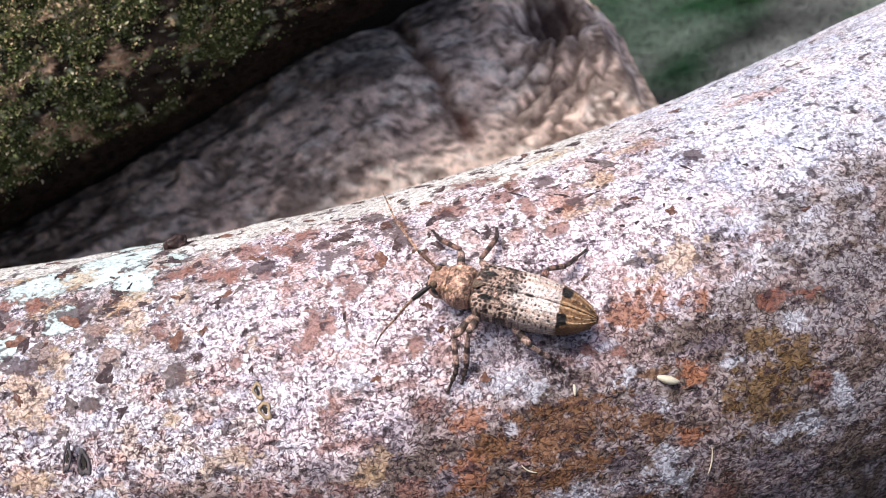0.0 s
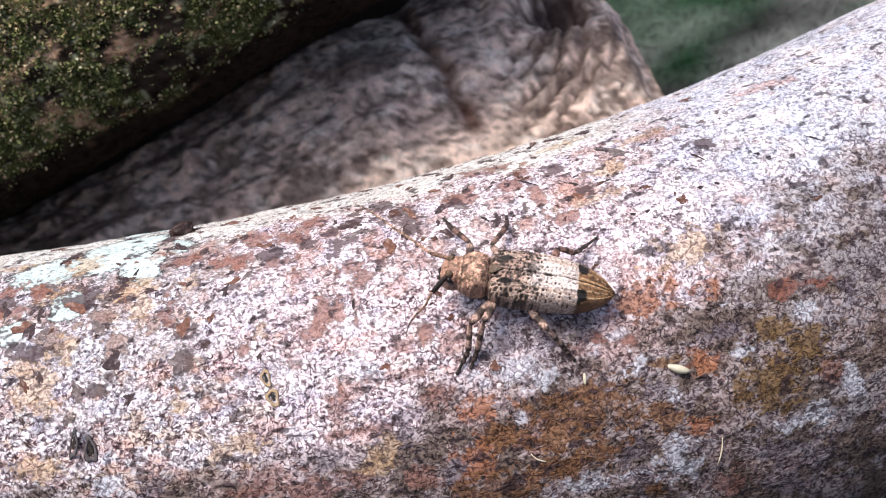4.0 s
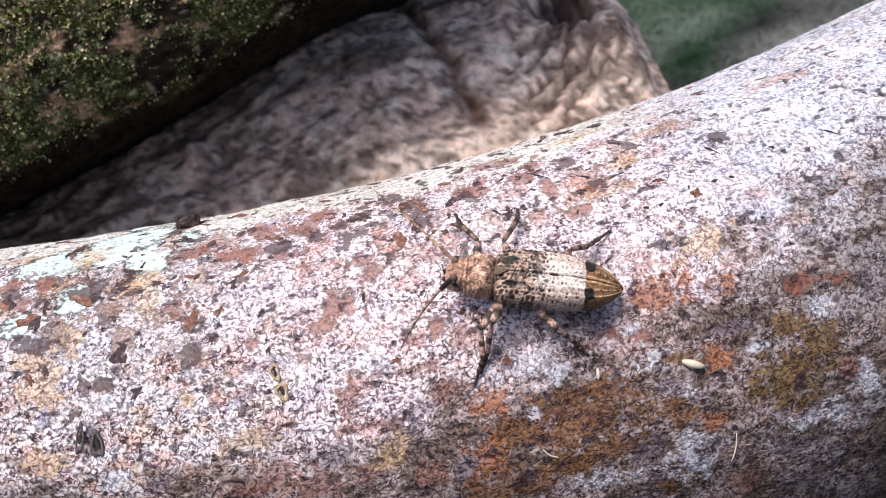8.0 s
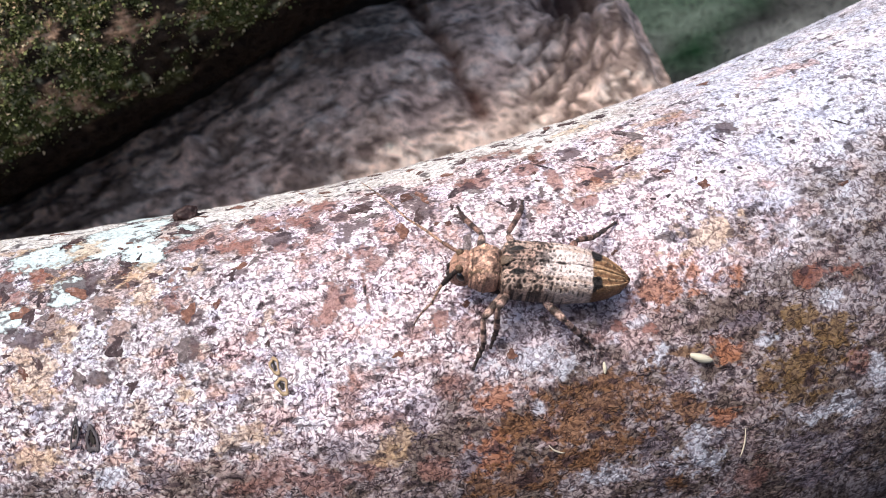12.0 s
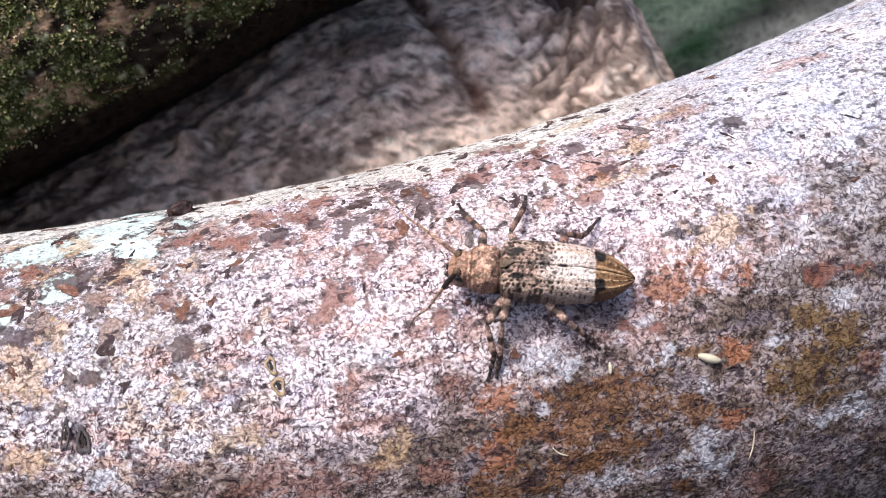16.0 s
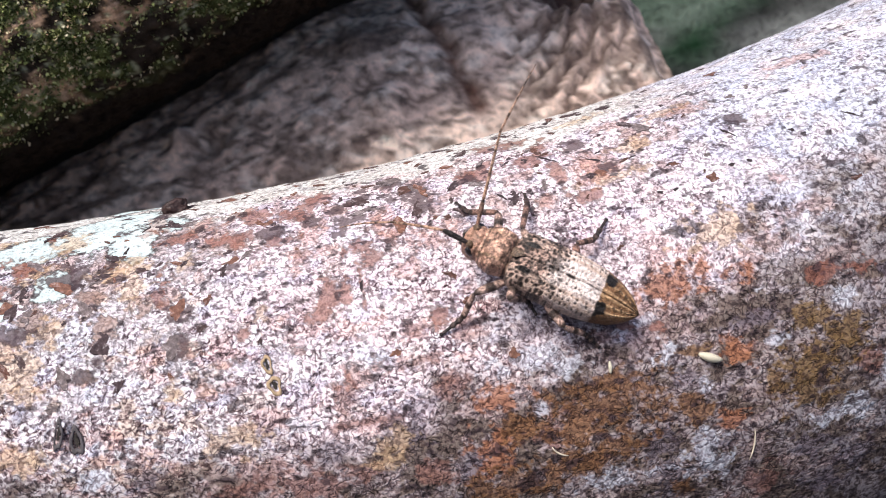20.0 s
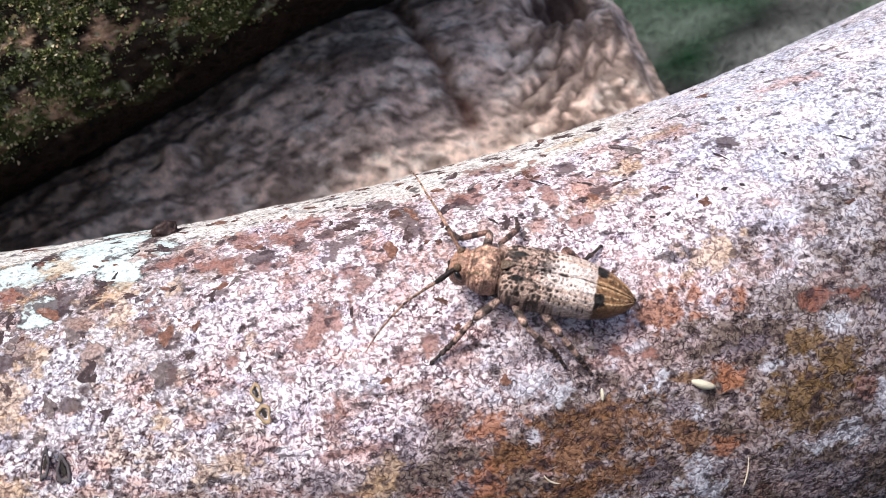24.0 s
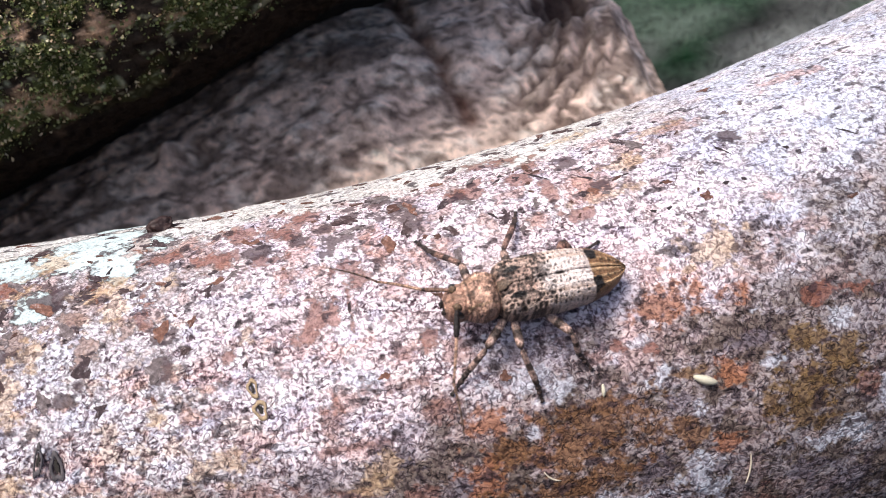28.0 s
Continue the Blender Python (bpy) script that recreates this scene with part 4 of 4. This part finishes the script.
# triangular plate between the wing cases
v, f = tube([(5.0 * MM, 0, 3.55 * MM), (4.7 * MM, 0, 3.78 * MM), (4.3 * MM, 0, 3.98 * MM), (4.05 * MM, 0, 4.02 * MM)],
            [(0.42 * MM, 0.10 * MM), (0.40 * MM, 0.10 * MM), (0.22 * MM, 0.08 * MM), (0.03 * MM, 0.02 * MM)], 10)
part("scutellum", mesh_of("scutellum", v, f, np.tile([0.15, 0.10, 0.07], (len(v), 1)), SHELL), beetle)

# belly
bx = np.linspace(-4.9, 7.3, 16)
v, f = tube([(x * MM, 0, (0.62 + 0.02 * x) * MM) for x in bx], [(0.96 * float(np.interp(x, (-4.9, -2, 3, 7.3), (0.6, 1.8, 2.0, 1.1))) * MM, 0.92 * MM) for x in bx], 16)
part("belly", mesh_of("belly", v, f, np.tile([0.02, 0.015, 0.013], (len(v), 1)), SHELL), beetle, "dark underside")

NECK = profile((4.75, 1.20), (4.93, 1.43), (5.33, 1.64), (6.14, 1.82), (6.96, 1.58), (7.41, 1.31), (7.54, 1.10))
NECK_TOP = profile((4.75, 3.05), (4.93, 3.35), (5.33, 3.60), (6.14, 3.72), (6.96, 3.55), (7.54, 3.15))
NECK_LOW = profile((4.75, 1.50), (6.14, 1.25), (7.54, 1.45))


def neck_relief(x, y):
    lumps = sum(0.16 * np.exp(-(((x - a) / 0.33) ** 2 + ((np.abs(y) - b) / 0.33) ** 2)) for a, b in ((5.7, 0.7), (6.68, 0.6), (6.2, 1.43)))
    return 1.4 * lumps + 0.15 * fbm(x / 0.5, y / 0.42, 651, 4) - 0.05 * np.exp(-((x - 7.2) / 0.12) ** 2) - 0.06 * np.exp(-((x - 5.1) / 0.12) ** 2)


def neck_pigment(x, y, z):
    t = fbm(x / 0.4, y / 0.3, 661, 4, 0.65)[:, None]
    pig = np.array([0.60, 0.40, 0.295]) * (1 + 1.0 * t)
    dark = smooth(fbm(x / 0.5, y / 0.35, 671, 4), 0.02, 0.18)[:, None] * 0.7
    pig = pig * (1 - dark) + np.array([0.035, 0.018, 0.011]) * dark
    pale = smooth(np.exp(-((np.abs(y) - 1.0) / 0.16) ** 2) + 0.4 * t[:, 0], 0.6, 1.0)[:, None] * 0.5
    pig = pig * (1 - pale) + np.array([0.52, 0.40, 0.25]) * pale
    vein = np.exp(-(fbm(x / 0.5, y / 0.42, 675, 3, 0.5) / 0.06) ** 2)[:, None] * 0.8
    pig = pig * (1 - vein) + np.array([0.020, 0.011, 0.007]) * vein
    fold = (smooth(np.sin(x * 8.5 + 3.0 * t[:, 0] + 0.6 * np.cos(y * 3)), 0.45, 0.8) * smooth(np.abs(y), 0.3, 0.9))[:, None] * 0.45
    pig = pig * (1 - fold) + np.array([0.10, 0.055, 0.035]) * fold
    groove = (np.exp(-((x - 5.08) / 0.11) ** 2) + 0.8 * np.exp(-((x - 7.18) / 0.08) ** 2)).clip(0, 1)[:, None] * 0.85
    return pig * (1 - groove) + np.array([0.015, 0.009, 0.006]) * groove


shell("pronotum", (4.75, 7.54), NECK, NECK_TOP, NECK_LOW, 1, 650, neck_pigment, neck_relief, "ochre-brown knobbly shield behind the head", 70, 70)

HEADW = profile((7.31, 1.20), (7.68, 1.29), (8.21, 1.21), (8.66, 0.97), (8.89, 0.55))
HEADT = profile((7.31, 3.20), (7.68, 3.35), (8.21, 3.25), (8.66, 2.75), (8.89, 2.10))
HEADL = profile((7.31, 1.35), (8.21, 1.05), (8.89, 1.00))


def head_pigment(x, y, z):
    t = fbm(x / 0.35, y / 0.3, 681, 4, 0.65)[:, None]
    pig = np.array([0.42, 0.265, 0.19]) * (1 + 0.9 * t)
    line = np.exp(-(y / 0.10) ** 2)[:, None] * 0.6
    return pig * (1 - line) + np.array([0.10, 0.06, 0.035]) * line


head = shell("head", (7.32, 8.89), HEADW, HEADT, HEADL, 1, 680, head_pigment, lambda x, y: 0.05 * fbm(x / 0.4, y / 0.35, 691, 3) - 0.10 * np.exp(-(y / 0.3) ** 2) * smooth(x, 7.65, 8.2),
             "brown scaly head", 44, 44)
for side in (1, -1):
    bm = bmesh.new()
    bmesh.ops.create_uvsphere(bm, u_segments=20, v_segments=14, radius=1.0)
    bmesh.ops.transform(bm, matrix=Matrix.LocRotScale(Vector((7.98, side * 1.02, 2.4)) * MM, Euler((0, 0.5, 0)), Vector((0.33, 0.32, 0.58)) * MM), verts=bm.verts)
    me = bpy.data.meshes.new("eye")
    bm.to_mesh(me)
    bm.free()
    me.polygons.foreach_set("use_smooth", np.ones(len(me.polygons), dtype=bool))
    me.materials.append(EYE)
    part("eye", me, head, "shiny black eye")
    v, f = tube([Vector((8.08, side * 0.68, 2.95)) * MM, Vector((8.24, side * 0.68, 3.16)) * MM, Vector((8.34, side * 0.68, 3.3)) * MM], [0.32 * MM, 0.29 * MM, 0.20 * MM], 12)
    part("antenna_socket", mesh_of("antenna_socket", v, f, np.tile([0.14, 0.085, 0.05], (len(v), 1)), SHELL), head)
    v, f = tube([Vector((8.66, side * 0.35, 1.7)) * MM, Vector((8.98, side * 0.34, 1.35)) * MM, Vector((9.03, side * 0.12, 1.05)) * MM], [0.30 * MM, 0.20 * MM, 0.05 * MM], 10)
    part("jaw", mesh_of("jaw", v, f, np.tile([0.03, 0.02, 0.015], (len(v), 1)), LIMB), head, "dark jaw")


def limb(name, length, radii, bands, seed, label, tint=(0.38, 0.275, 0.22), flat=1.0, bow=0.0):
    """A limb piece along +x from its joint, ringed with dark bands."""
    n = 22
    pts = [(i / (n - 1) * length * MM, 0, bow * math.sin(math.pi * i / (n - 1)) * MM) for i in range(n)]
    rad = [float(np.interp(i / (n - 1), *zip(*radii))) * MM for i in range(n)]
    v, f = tube(pts, [(r, r * flat) for r in rad], 10)
    q = np.array([p[0] for p in v]) / (length * MM)
    yy = np.array([p[1] for p in v]) / MM
    t = fbm(q * length / 0.25, yy / 0.2 + seed, 700 + seed, 3)
    pig = np.array(tint) * (1 + 0.5 * t[:, None])
    for c, w in bands:
        k = (smooth(1 - np.abs(q - c + 0.03 * t) / w, 0.0, 0.35) * 0.88)[:, None]
        pig = pig * (1 - k) + np.array([0.012, 0.008, 0.007]) * k
    return part(name, mesh_of(name, v, f, pig * np.array([1.08, 0.97, 0.97]), LIMB), beetle, label)


# ---- movement ----
# t, x, turn, heading, pitch, roll, height of the body on the branch
def body_pose(x, turn, heading, pitch, roll, height):
    p, n = on_branch(np.array(x), np.array(turn), np.array(height))
    t = branch_frame(np.array(x))[0]
    fwd, up = -Vector(t), Vector(n)
    left = up.cross(fwd)
    m = Matrix((fwd, left, up)).transposed().to_4x4() @ Matrix.Rotation(radians(heading), 4, "Z") @ Matrix.Rotation(-radians(pitch), 4, "Y") @ Matrix.Rotation(radians(roll), 4, "X")
    m.translation = Vector(p) * MM
    return m @ Matrix.Translation(Vector((0, -0.5, 0.62)) * MM)


BODY_A = [
    (0, 9.36, 27.54, -30.6, -3.7, -2.6, 0.01),
    (0.5, 9.32, 27.51, -30.3, -3.0, -2.8, -0.00),
    (1, 9.51, 27.56, -30.8, -3.6, -2.1, 0.01),
    (1.5, 9.69, 27.09, -30.7, -2.5, -1.6, -0.01),
    (2, 9.29, 27.41, -26.6, -2.8, -1.1, 0.00),
    (2.5, 9.58, 27.00, -24.8, -1.4, 0.4, 0.00),
    (3, 9.69, 26.88, -23.2, -0.7, 2.2, 0.02),
    (3.5, 9.66, 26.86, -21.4, 1.3, 3.0, -0.01),
    (5.5, 9.66, 26.52, -23.6, 4.8, 3.9, -0.04),
    (6, 9.29, 26.87, -20.2, 3.8, 2.7, -0.01),
    (6.5, 9.25, 26.94, -19.7, 3.3, 2.4, 0.00),
    (7, 9.28, 26.81, -20.8, 3.1, 1.4, 0.02),
    (7.5, 9.20, 26.96, -20.2, 1.3, -0.7, 0.07),
]
BODY_B = [
    (8, 9.23, 26.93, -19.9, 0.2, -2.3, 0.09),
    (8.5, 9.24, 26.90, -19.5, -0.3, -2.7, 0.09),
    (9, 9.20, 26.84, -18.9, 0.2, -2.7, 0.06),
    (9.5, 9.21, 27.05, -18.5, -0.2, -1.3, 0.04),
    (10, 9.21, 27.32, -18.5, -0.6, 0.1, 0.03),
    (10.5, 9.20, 27.36, -17.6, 0.3, 2.2, 0.00),
    (11, 9.07, 27.43, -17.4, 0.2, 4.3, -0.01),
    (11.5, 9.13, 27.40, -17.7, 1.7, 5.3, -0.02),
    (12, 9.13, 27.40, -17.9, 2.3, 5.5, -0.05),
    (12.5, 9.07, 27.29, -18.0, 0.6, 2.8, -0.02),
    (14.5, 9.17, 27.30, -17.8, -0.0, 1.1, -0.03),
    (15, 9.09, 27.12, -18.1, -0.6, -1.2, -0.03),
    (15.5, 9.15, 27.01, -18.5, -0.4, -1.2, -0.02),
]
BODY_C = [
    (16, 9.10, 27.08, -18.2, -0.7, -2.0, -0.03),
    (16.5, 9.11, 27.10, -18.2, -1.1, -1.4, -0.05),
    (17, 9.08, 27.24, -17.7, -2.1, 0.1, -0.06),
    (17.5, 9.04, 27.48, -17.5, -2.6, 2.0, -0.06),
    (18, 9.07, 27.29, -17.9, -1.5, 1.2, -0.06),
    (18.5, 9.17, 26.87, -20.0, 1.1, -1.0, -0.05),
    (19, 9.12, 27.32, -25.0, 2.6, -3.1, -0.03),
    (19.5, 9.22, 28.50, -33.0, 1.4, -3.7, 0.01),
    (20, 9.21, 29.23, -39.6, 0.7, -4.0, 0.02),
    (20.5, 9.33, 28.71, -40.3, 0.5, -3.4, 0.04),
    (21, 9.57, 28.40, -40.5, 0.5, -2.4, 0.04),
    (21.5, 9.59, 27.87, -39.8, 0.1, -1.3, 0.03),
    (23.5, 9.71, 27.00, -32.6, -0.7, 0.3, 0.03),
    (24, 9.90, 25.65, -27.0, -0.2, 1.6, 0.02),
    (25, 10.18, 26.69, -19.3, 0.2, 0.8, -0.04),
    (26, 9.62, 26.22, -16.0, -1.6, -1.1, 0.06),
    (27, 9.06, 25.96, -11.0, 0.8, -1.8, 0.04),
    (28, 9.49, 24.99, -0.1, 4.0, -2.7, -0.03),
]
BODY = np.array(BODY_A + BODY_B + BODY_C)

# where each foot stands on the branch: t, x, turn, lift
FEET = {
    "lf": [(0, 1.31, 38.5, 0), (3, 1.31, 37.6, 0), (6, 1.51, 36.5, 0), (7, 1.92, 36.6, 0), (8, 1.61, 40.5, 0), (9, 1.51, 41.1, 0), (10, 1.31, 38.6, 0), (12, 1.31, 38.5, 0), (14.5, 2.22, 41.3, 0), (18, 1.81, 41.2, 0), (18.25, 0.21, 35, 1.6), (18.5, -0.8, 28.5, 2.2), (19, -0.5, 30.9, 0), (25, -0.6, 31.2, 0), (26, -0.7, 33.8, 0), (27, -0.5, 33.8, 0), (28, 0.41, 38.6, 0)],
    "lm": [(0, 2.52, 37.4, 0), (2, 2.52, 38, 0), (3, 2.52, 36.6, 0), (7, 2.52, 37.3, 0), (9, 1.92, 40, 0), (11, 2.32, 37.1, 0), (12.2, 3.02, 35, 0.3), (14.5, 2.82, 41.4, 0), (18, 2.52, 40.3, 0), (19.5, 2.72, 38, 0), (20, 6.64, 31.5, 0.5), (21.5, 8.24, 32.2, 0), (23.5, 8.74, 32, 0), (24, 8.84, 37.4, 0), (25, 9.54, 40.8, 0), (26, 9.54, 40.2, 0), (26.5, 8.04, 40, 0.8), (27, 6.33, 40.8, 0), (28, 6.54, 43.5, 0)],
    "lh": [(0, 10.54, 40, 0), (28, 10.54, 40, 0)],
    "rf": [(0, 3.52, -1, 0), (3, 3.72, -1, 0), (7, 3.72, 0.3, 0), (26, 3.22, 1.8, 0), (26.4, 2.02, 2.4, 1), (27, 0.31, 3.3, 0), (28, 0.51, 4.6, 0)],
    "rm": [(0, 9.09, 3.5, 0), (28, 9.09, 3.5, 0)],
    "rh": [(0, 15.54, 16.1, 0), (12.5, 15.54, 15.8, 0), (13.2, 14.74, 15, 0.8), (14.2, 14.04, 13.9, 0), (18, 13.84, 14.5, 0), (19, 14.24, 15.1, 0), (21.5, 14.54, 15.9, 0), (26, 14.54, 15.9, 0), (26.5, 14.24, 14.5, 0.6), (27, 14.04, 13, 0), (28, 14.24, 16, 0)],
}

def at(rows, t):
    rows = np.asarray(rows, dtype=float)
    return [float(np.interp(t, rows[:, 0], rows[:, k])) for k in range(1, rows.shape[1])]


# each leg: hip, the way its knee leans (forwards, left, off the bark), length of the foot, share of the thigh
HIPS = {"lf": (4.2, 1.3, 1.43), "lm": (4.0, 1.34, 1.33), "lh": (1.95, 1.6, 1.28), "rf": (6.5, -1.0, 1.3), "rm": (3.3, -1.28, 1.33), "rh": (0.1, -0.91, 1.36)}
LEANS = {"lf": (0.40, 0.43, 0.15), "lm": (0.36, 0.45, 0.95), "lh": (-0.34, 0.4, 0.28), "rf": (-0.37, -0.05, 0.4), "rm": (0.28, 0.17, 0.22), "rh": (0.96, 0.26, 0.5)}
TARSUS = {"lf": 2.2, "lm": 1.5, "lh": 1.72, "rf": 2.8, "rm": 2.2, "rh": 3.1}
SHARE = {"lf": 0.585, "lm": 0.49, "lh": 0.60, "rf": 0.42, "rm": 0.42, "rh": 0.62}


def joints(key, t, m):
    """Hip, ankle, toe and the bark's normal in the beetle's space, in millimetres, the foot held on the bark."""
    x, turn, lift = at(FEET[key], t)
    inv = m.inverted()
    spot, n = on_branch(np.array(x), np.array(turn), bark_height(np.array(x), np.array(turn)) + np.array(0.12 + lift))
    toe = (inv @ (Vector(spot) * MM)) / MM
    nl = (inv.to_3x3() @ Vector(n)).normalized()
    hip = Vector(HIPS[key])
    away = toe - hip
    away = (away - nl * away.dot(nl)).normalized()
    return hip, toe - away * TARSUS[key] * 0.93 + nl * TARSUS[key] * 0.30, toe, nl


TIMES = [k * 0.25 for k in range(113)]
POSES = [body_pose(*at(BODY, t)) for t in TIMES]
REACH = {}
for key in HIPS:
    REACH[key] = max((ankle - hip).length for hip, ankle, _, _ in (joints(key, t, m) for t, m in zip(TIMES, POSES)))

LEGS = {}
for k, key in enumerate(HIPS):
    LEGS[key] = (limb("femur", REACH[key] * SHARE[key], ((0, 0.22), (0.15, 0.26), (0.6, 0.36), (0.88, 0.30), (0.97, 0.20), (1, 0.06)), ((0.99, 0.10), (0.60, 0.14), (0.2, 0.1)), k, "club-shaped banded thigh of a leg", (0.22, 0.13, 0.10) if key == "rh" else (0.42, 0.31, 0.255)),
                 limb("tibia", REACH[key] * (1.04 - SHARE[key]), ((0, 0.06), (0.04, 0.18), (0.12, 0.22), (0.7, 0.26), (0.96, 0.24), (1, 0.1)), ((0.0, 0.06), (0.45, 0.10), (0.95, 0.16)), k + 10, "banded shin of a leg", (0.22, 0.14, 0.11) if key[0] == "r" else (0.40, 0.29, 0.24)),
                 limb("tarsus", TARSUS[key], ((0, 0.16), (0.18, 0.26), (0.26, 0.15), (0.45, 0.25), (0.52, 0.12), (0.9, 0.13), (0.97, 0.2), (1, 0.05)),
                      ((0.25, 0.10), (0.60, 0.14), (0.95, 0.10)), k + 20, "dark jointed foot with claws", (0.06, 0.04, 0.034), 0.55))

SCAPE, MIDDLE, WHIP = 2.2, 5.2, 5.6
FEELERS = {}
for side, key in ((1, "left"), (-1, "right")):
    FEELERS[key] = (limb("antenna_base", SCAPE, ((0, 0.14), (0.15, 0.18), (0.7, 0.24), (0.95, 0.18), (1, 0.1)) if side > 0 else ((0, 0.10), (0.15, 0.14), (0.7, 0.19), (0.95, 0.15), (1, 0.08)),
                         ((0.6, 0.5),) if side > 0 else ((0.97, 0.10),), 30 + side, "thick dark first joint of an antenna" if side > 0 else "brown first joint of an antenna",
                         (0.03, 0.02, 0.017) if side > 0 else (0.20, 0.12, 0.085)),
                    limb("antenna_middle", MIDDLE, ((0, 0.12), (0.40, 0.13), (0.41, 0.11), (0.7, 0.115), (0.71, 0.095), (1, 0.095)), ((0.38, 0.04), (0.70, 0.04), (1.0, 0.05)), 32 + side,
                         "slender ringed middle of an antenna", (0.38, 0.255, 0.175), 1.0, 0.12),
                    limb("antenna_tip", WHIP, ((0, 0.09), (0.3, 0.085), (0.6, 0.07), (1, 0.03)), ((0.24, 0.05), (0.47, 0.05), (0.68, 0.05), (0.86, 0.05)), 34 + side,
                         "thread-like ringed end of an antenna", (0.40, 0.27, 0.19), 1.0, 0.35))


# ---- poses of antennae and legs ----
# antennae in the beetle's space: t, then azimuth and elevation of base, middle and tip
SWEEP_LEFT_A, SWEEP_LEFT_B, SWEEP_RIGHT_A, SWEEP_RIGHT_B = [
    [(0, 50, -9, 90, 55, 37, -64), (1, 48, -20, 91, 52, 31, -65), (2, 39, -49, 98, 65, 20, -69), (3, 52, -27, 93, 61, 10, -78), (6, 41, -56, 71, 48, 42, -68), (7, 32, -60, 68, 47, 51, -62), (9, 26, -58, 75, 55, 49, -61), (11, 31, -47, 79, 47, 10, -78), (15, 41, -51, 74, 57, 11, -72), (18, 42, -51, 76, 53, 5, -74), (18.5, 28, -28, 58, 39, 47, -49)],
    [(19, 5, 1, 12, -43, 49, 34), (19.5, 3, 5, 16, -35, 52, 41), (20, -1, 8, 4, -34, 17, -38), (21, -3, 10, 6, -26, 17, -31), (21.5, 12, 6, 12, -37, 57, 33), (23.5, 44, -9, 67, 41, 48, -50), (24, 38, -34, 66, 42, 46, -53), (25, 65, -56, 75, 58, 26, -79), (26, 85, -60, 78, 56, 80, -60), (27, 94, -60, 68, 55, 65, -78), (28, 76, -17, 68, 37, 98, -56)],
    [(0, -26, 19, -44, -30, -53, -37), (1, -18, 17, -44, -22, -42, -31), (2, -28, -7, -38, -46, -26, -13), (3, -17, -30, -37, -32, -30, -22), (6, -39, -30, -52, -23, -49, -21), (7, -45, -30, -53, -32, -43, -17), (9, -54, -35, -45, -37, -39, -18), (11, -43, -25, -49, -29, -42, -7), (15, -51, -38, -46, -33, -42, -17), (18, -40, -38, -45, -34, -45, -10), (18.5, -54, 19, -62, 0, -66, 2)],
    [(19, -74, 20, -76, 24, -86, -3), (19.5, -73, 20, -73, 23, -89, 2), (20, -79, 20, -80, 23, -94, 15), (21, -80, 22, -76, 26, -93, -9), (21.5, -68, 23, -70, 17, -89, -15), (23.5, -40, -10, -52, -38, -48, -30), (24, -50, 10, -57, -30, -59, -39), (25, -34, -25, -51, -42, -44, -24), (26, -38, -12, -50, -38, -35, 12), (27, -41, -23, -49, -37, -40, -19), (28, -15, -3, -46, -45, -9, 42)]
]


def aim(start, end, up=Vector((0, 0, 1))):
    """The pose of a limb piece from start (mm) towards end, flat side up."""
    x = (end - start).normalized()
    y = up.cross(x)
    y = y.normalized() if y.length > 1e-4 else Vector((0, 1, 0))
    m = Matrix((x, y, x.cross(y))).transposed().to_4x4()
    m.translation = start * MM
    return m


def leg_poses(key, t, m):
    """Thigh, shin and foot in the beetle's space."""
    hip, ankle, toe, nl = joints(key, t, m)
    d = ankle - hip
    femur, tibia = REACH[key] * SHARE[key], REACH[key] * (1.04 - SHARE[key])
    reach = max(min(d.length, (femur + tibia) * 0.999), abs(femur - tibia) * 1.001)
    q = (femur ** 2 - tibia ** 2 + reach ** 2) / (2 * reach)
    rise = math.sqrt(max(femur ** 2 - q * q, 0.0))
    along_leg = d.normalized()
    lean = nl * LEANS[key][2] + Vector((LEANS[key][0], LEANS[key][1], 0))
    lean = (lean - along_leg * lean.dot(along_leg)).normalized()
    knee = hip + along_leg * q + lean * rise
    return aim(hip, knee), aim(knee, ankle), aim(ankle, toe, nl)


def feeler_poses(key, t):
    row = at((SWEEP_LEFT_A + SWEEP_LEFT_B) if key == "left" else (SWEEP_RIGHT_A + SWEEP_RIGHT_B), t)
    p = Vector((8.22, 0.66 if key == "left" else -0.66, 3.1))
    out = []
    for k, length in enumerate((SCAPE, MIDDLE, WHIP)):
        az, el = radians(row[2 * k]), radians(row[2 * k + 1])
        way = Vector((math.cos(az) * math.cos(el), math.sin(az) * math.cos(el), math.sin(el)))
        out.append(aim(p, p + way))
        p = p + way * length
    return out


def motions():
    walk(beetle, list(zip(TIMES, POSES)))
    for key, pieces in LEGS.items():
        rows = [leg_poses(key, t, m) for t, m in zip(TIMES, POSES)]
        for k, piece in enumerate(pieces):
            walk(piece, [(t, r[k]) for t, r in zip(TIMES, rows)])
    for key, pieces in FEELERS.items():
        rows = [feeler_poses(key, t) for t in TIMES]
        for k, piece in enumerate(pieces):
            walk(piece, [(t, r[k]) for t, r in zip(TIMES, rows)])


motions()
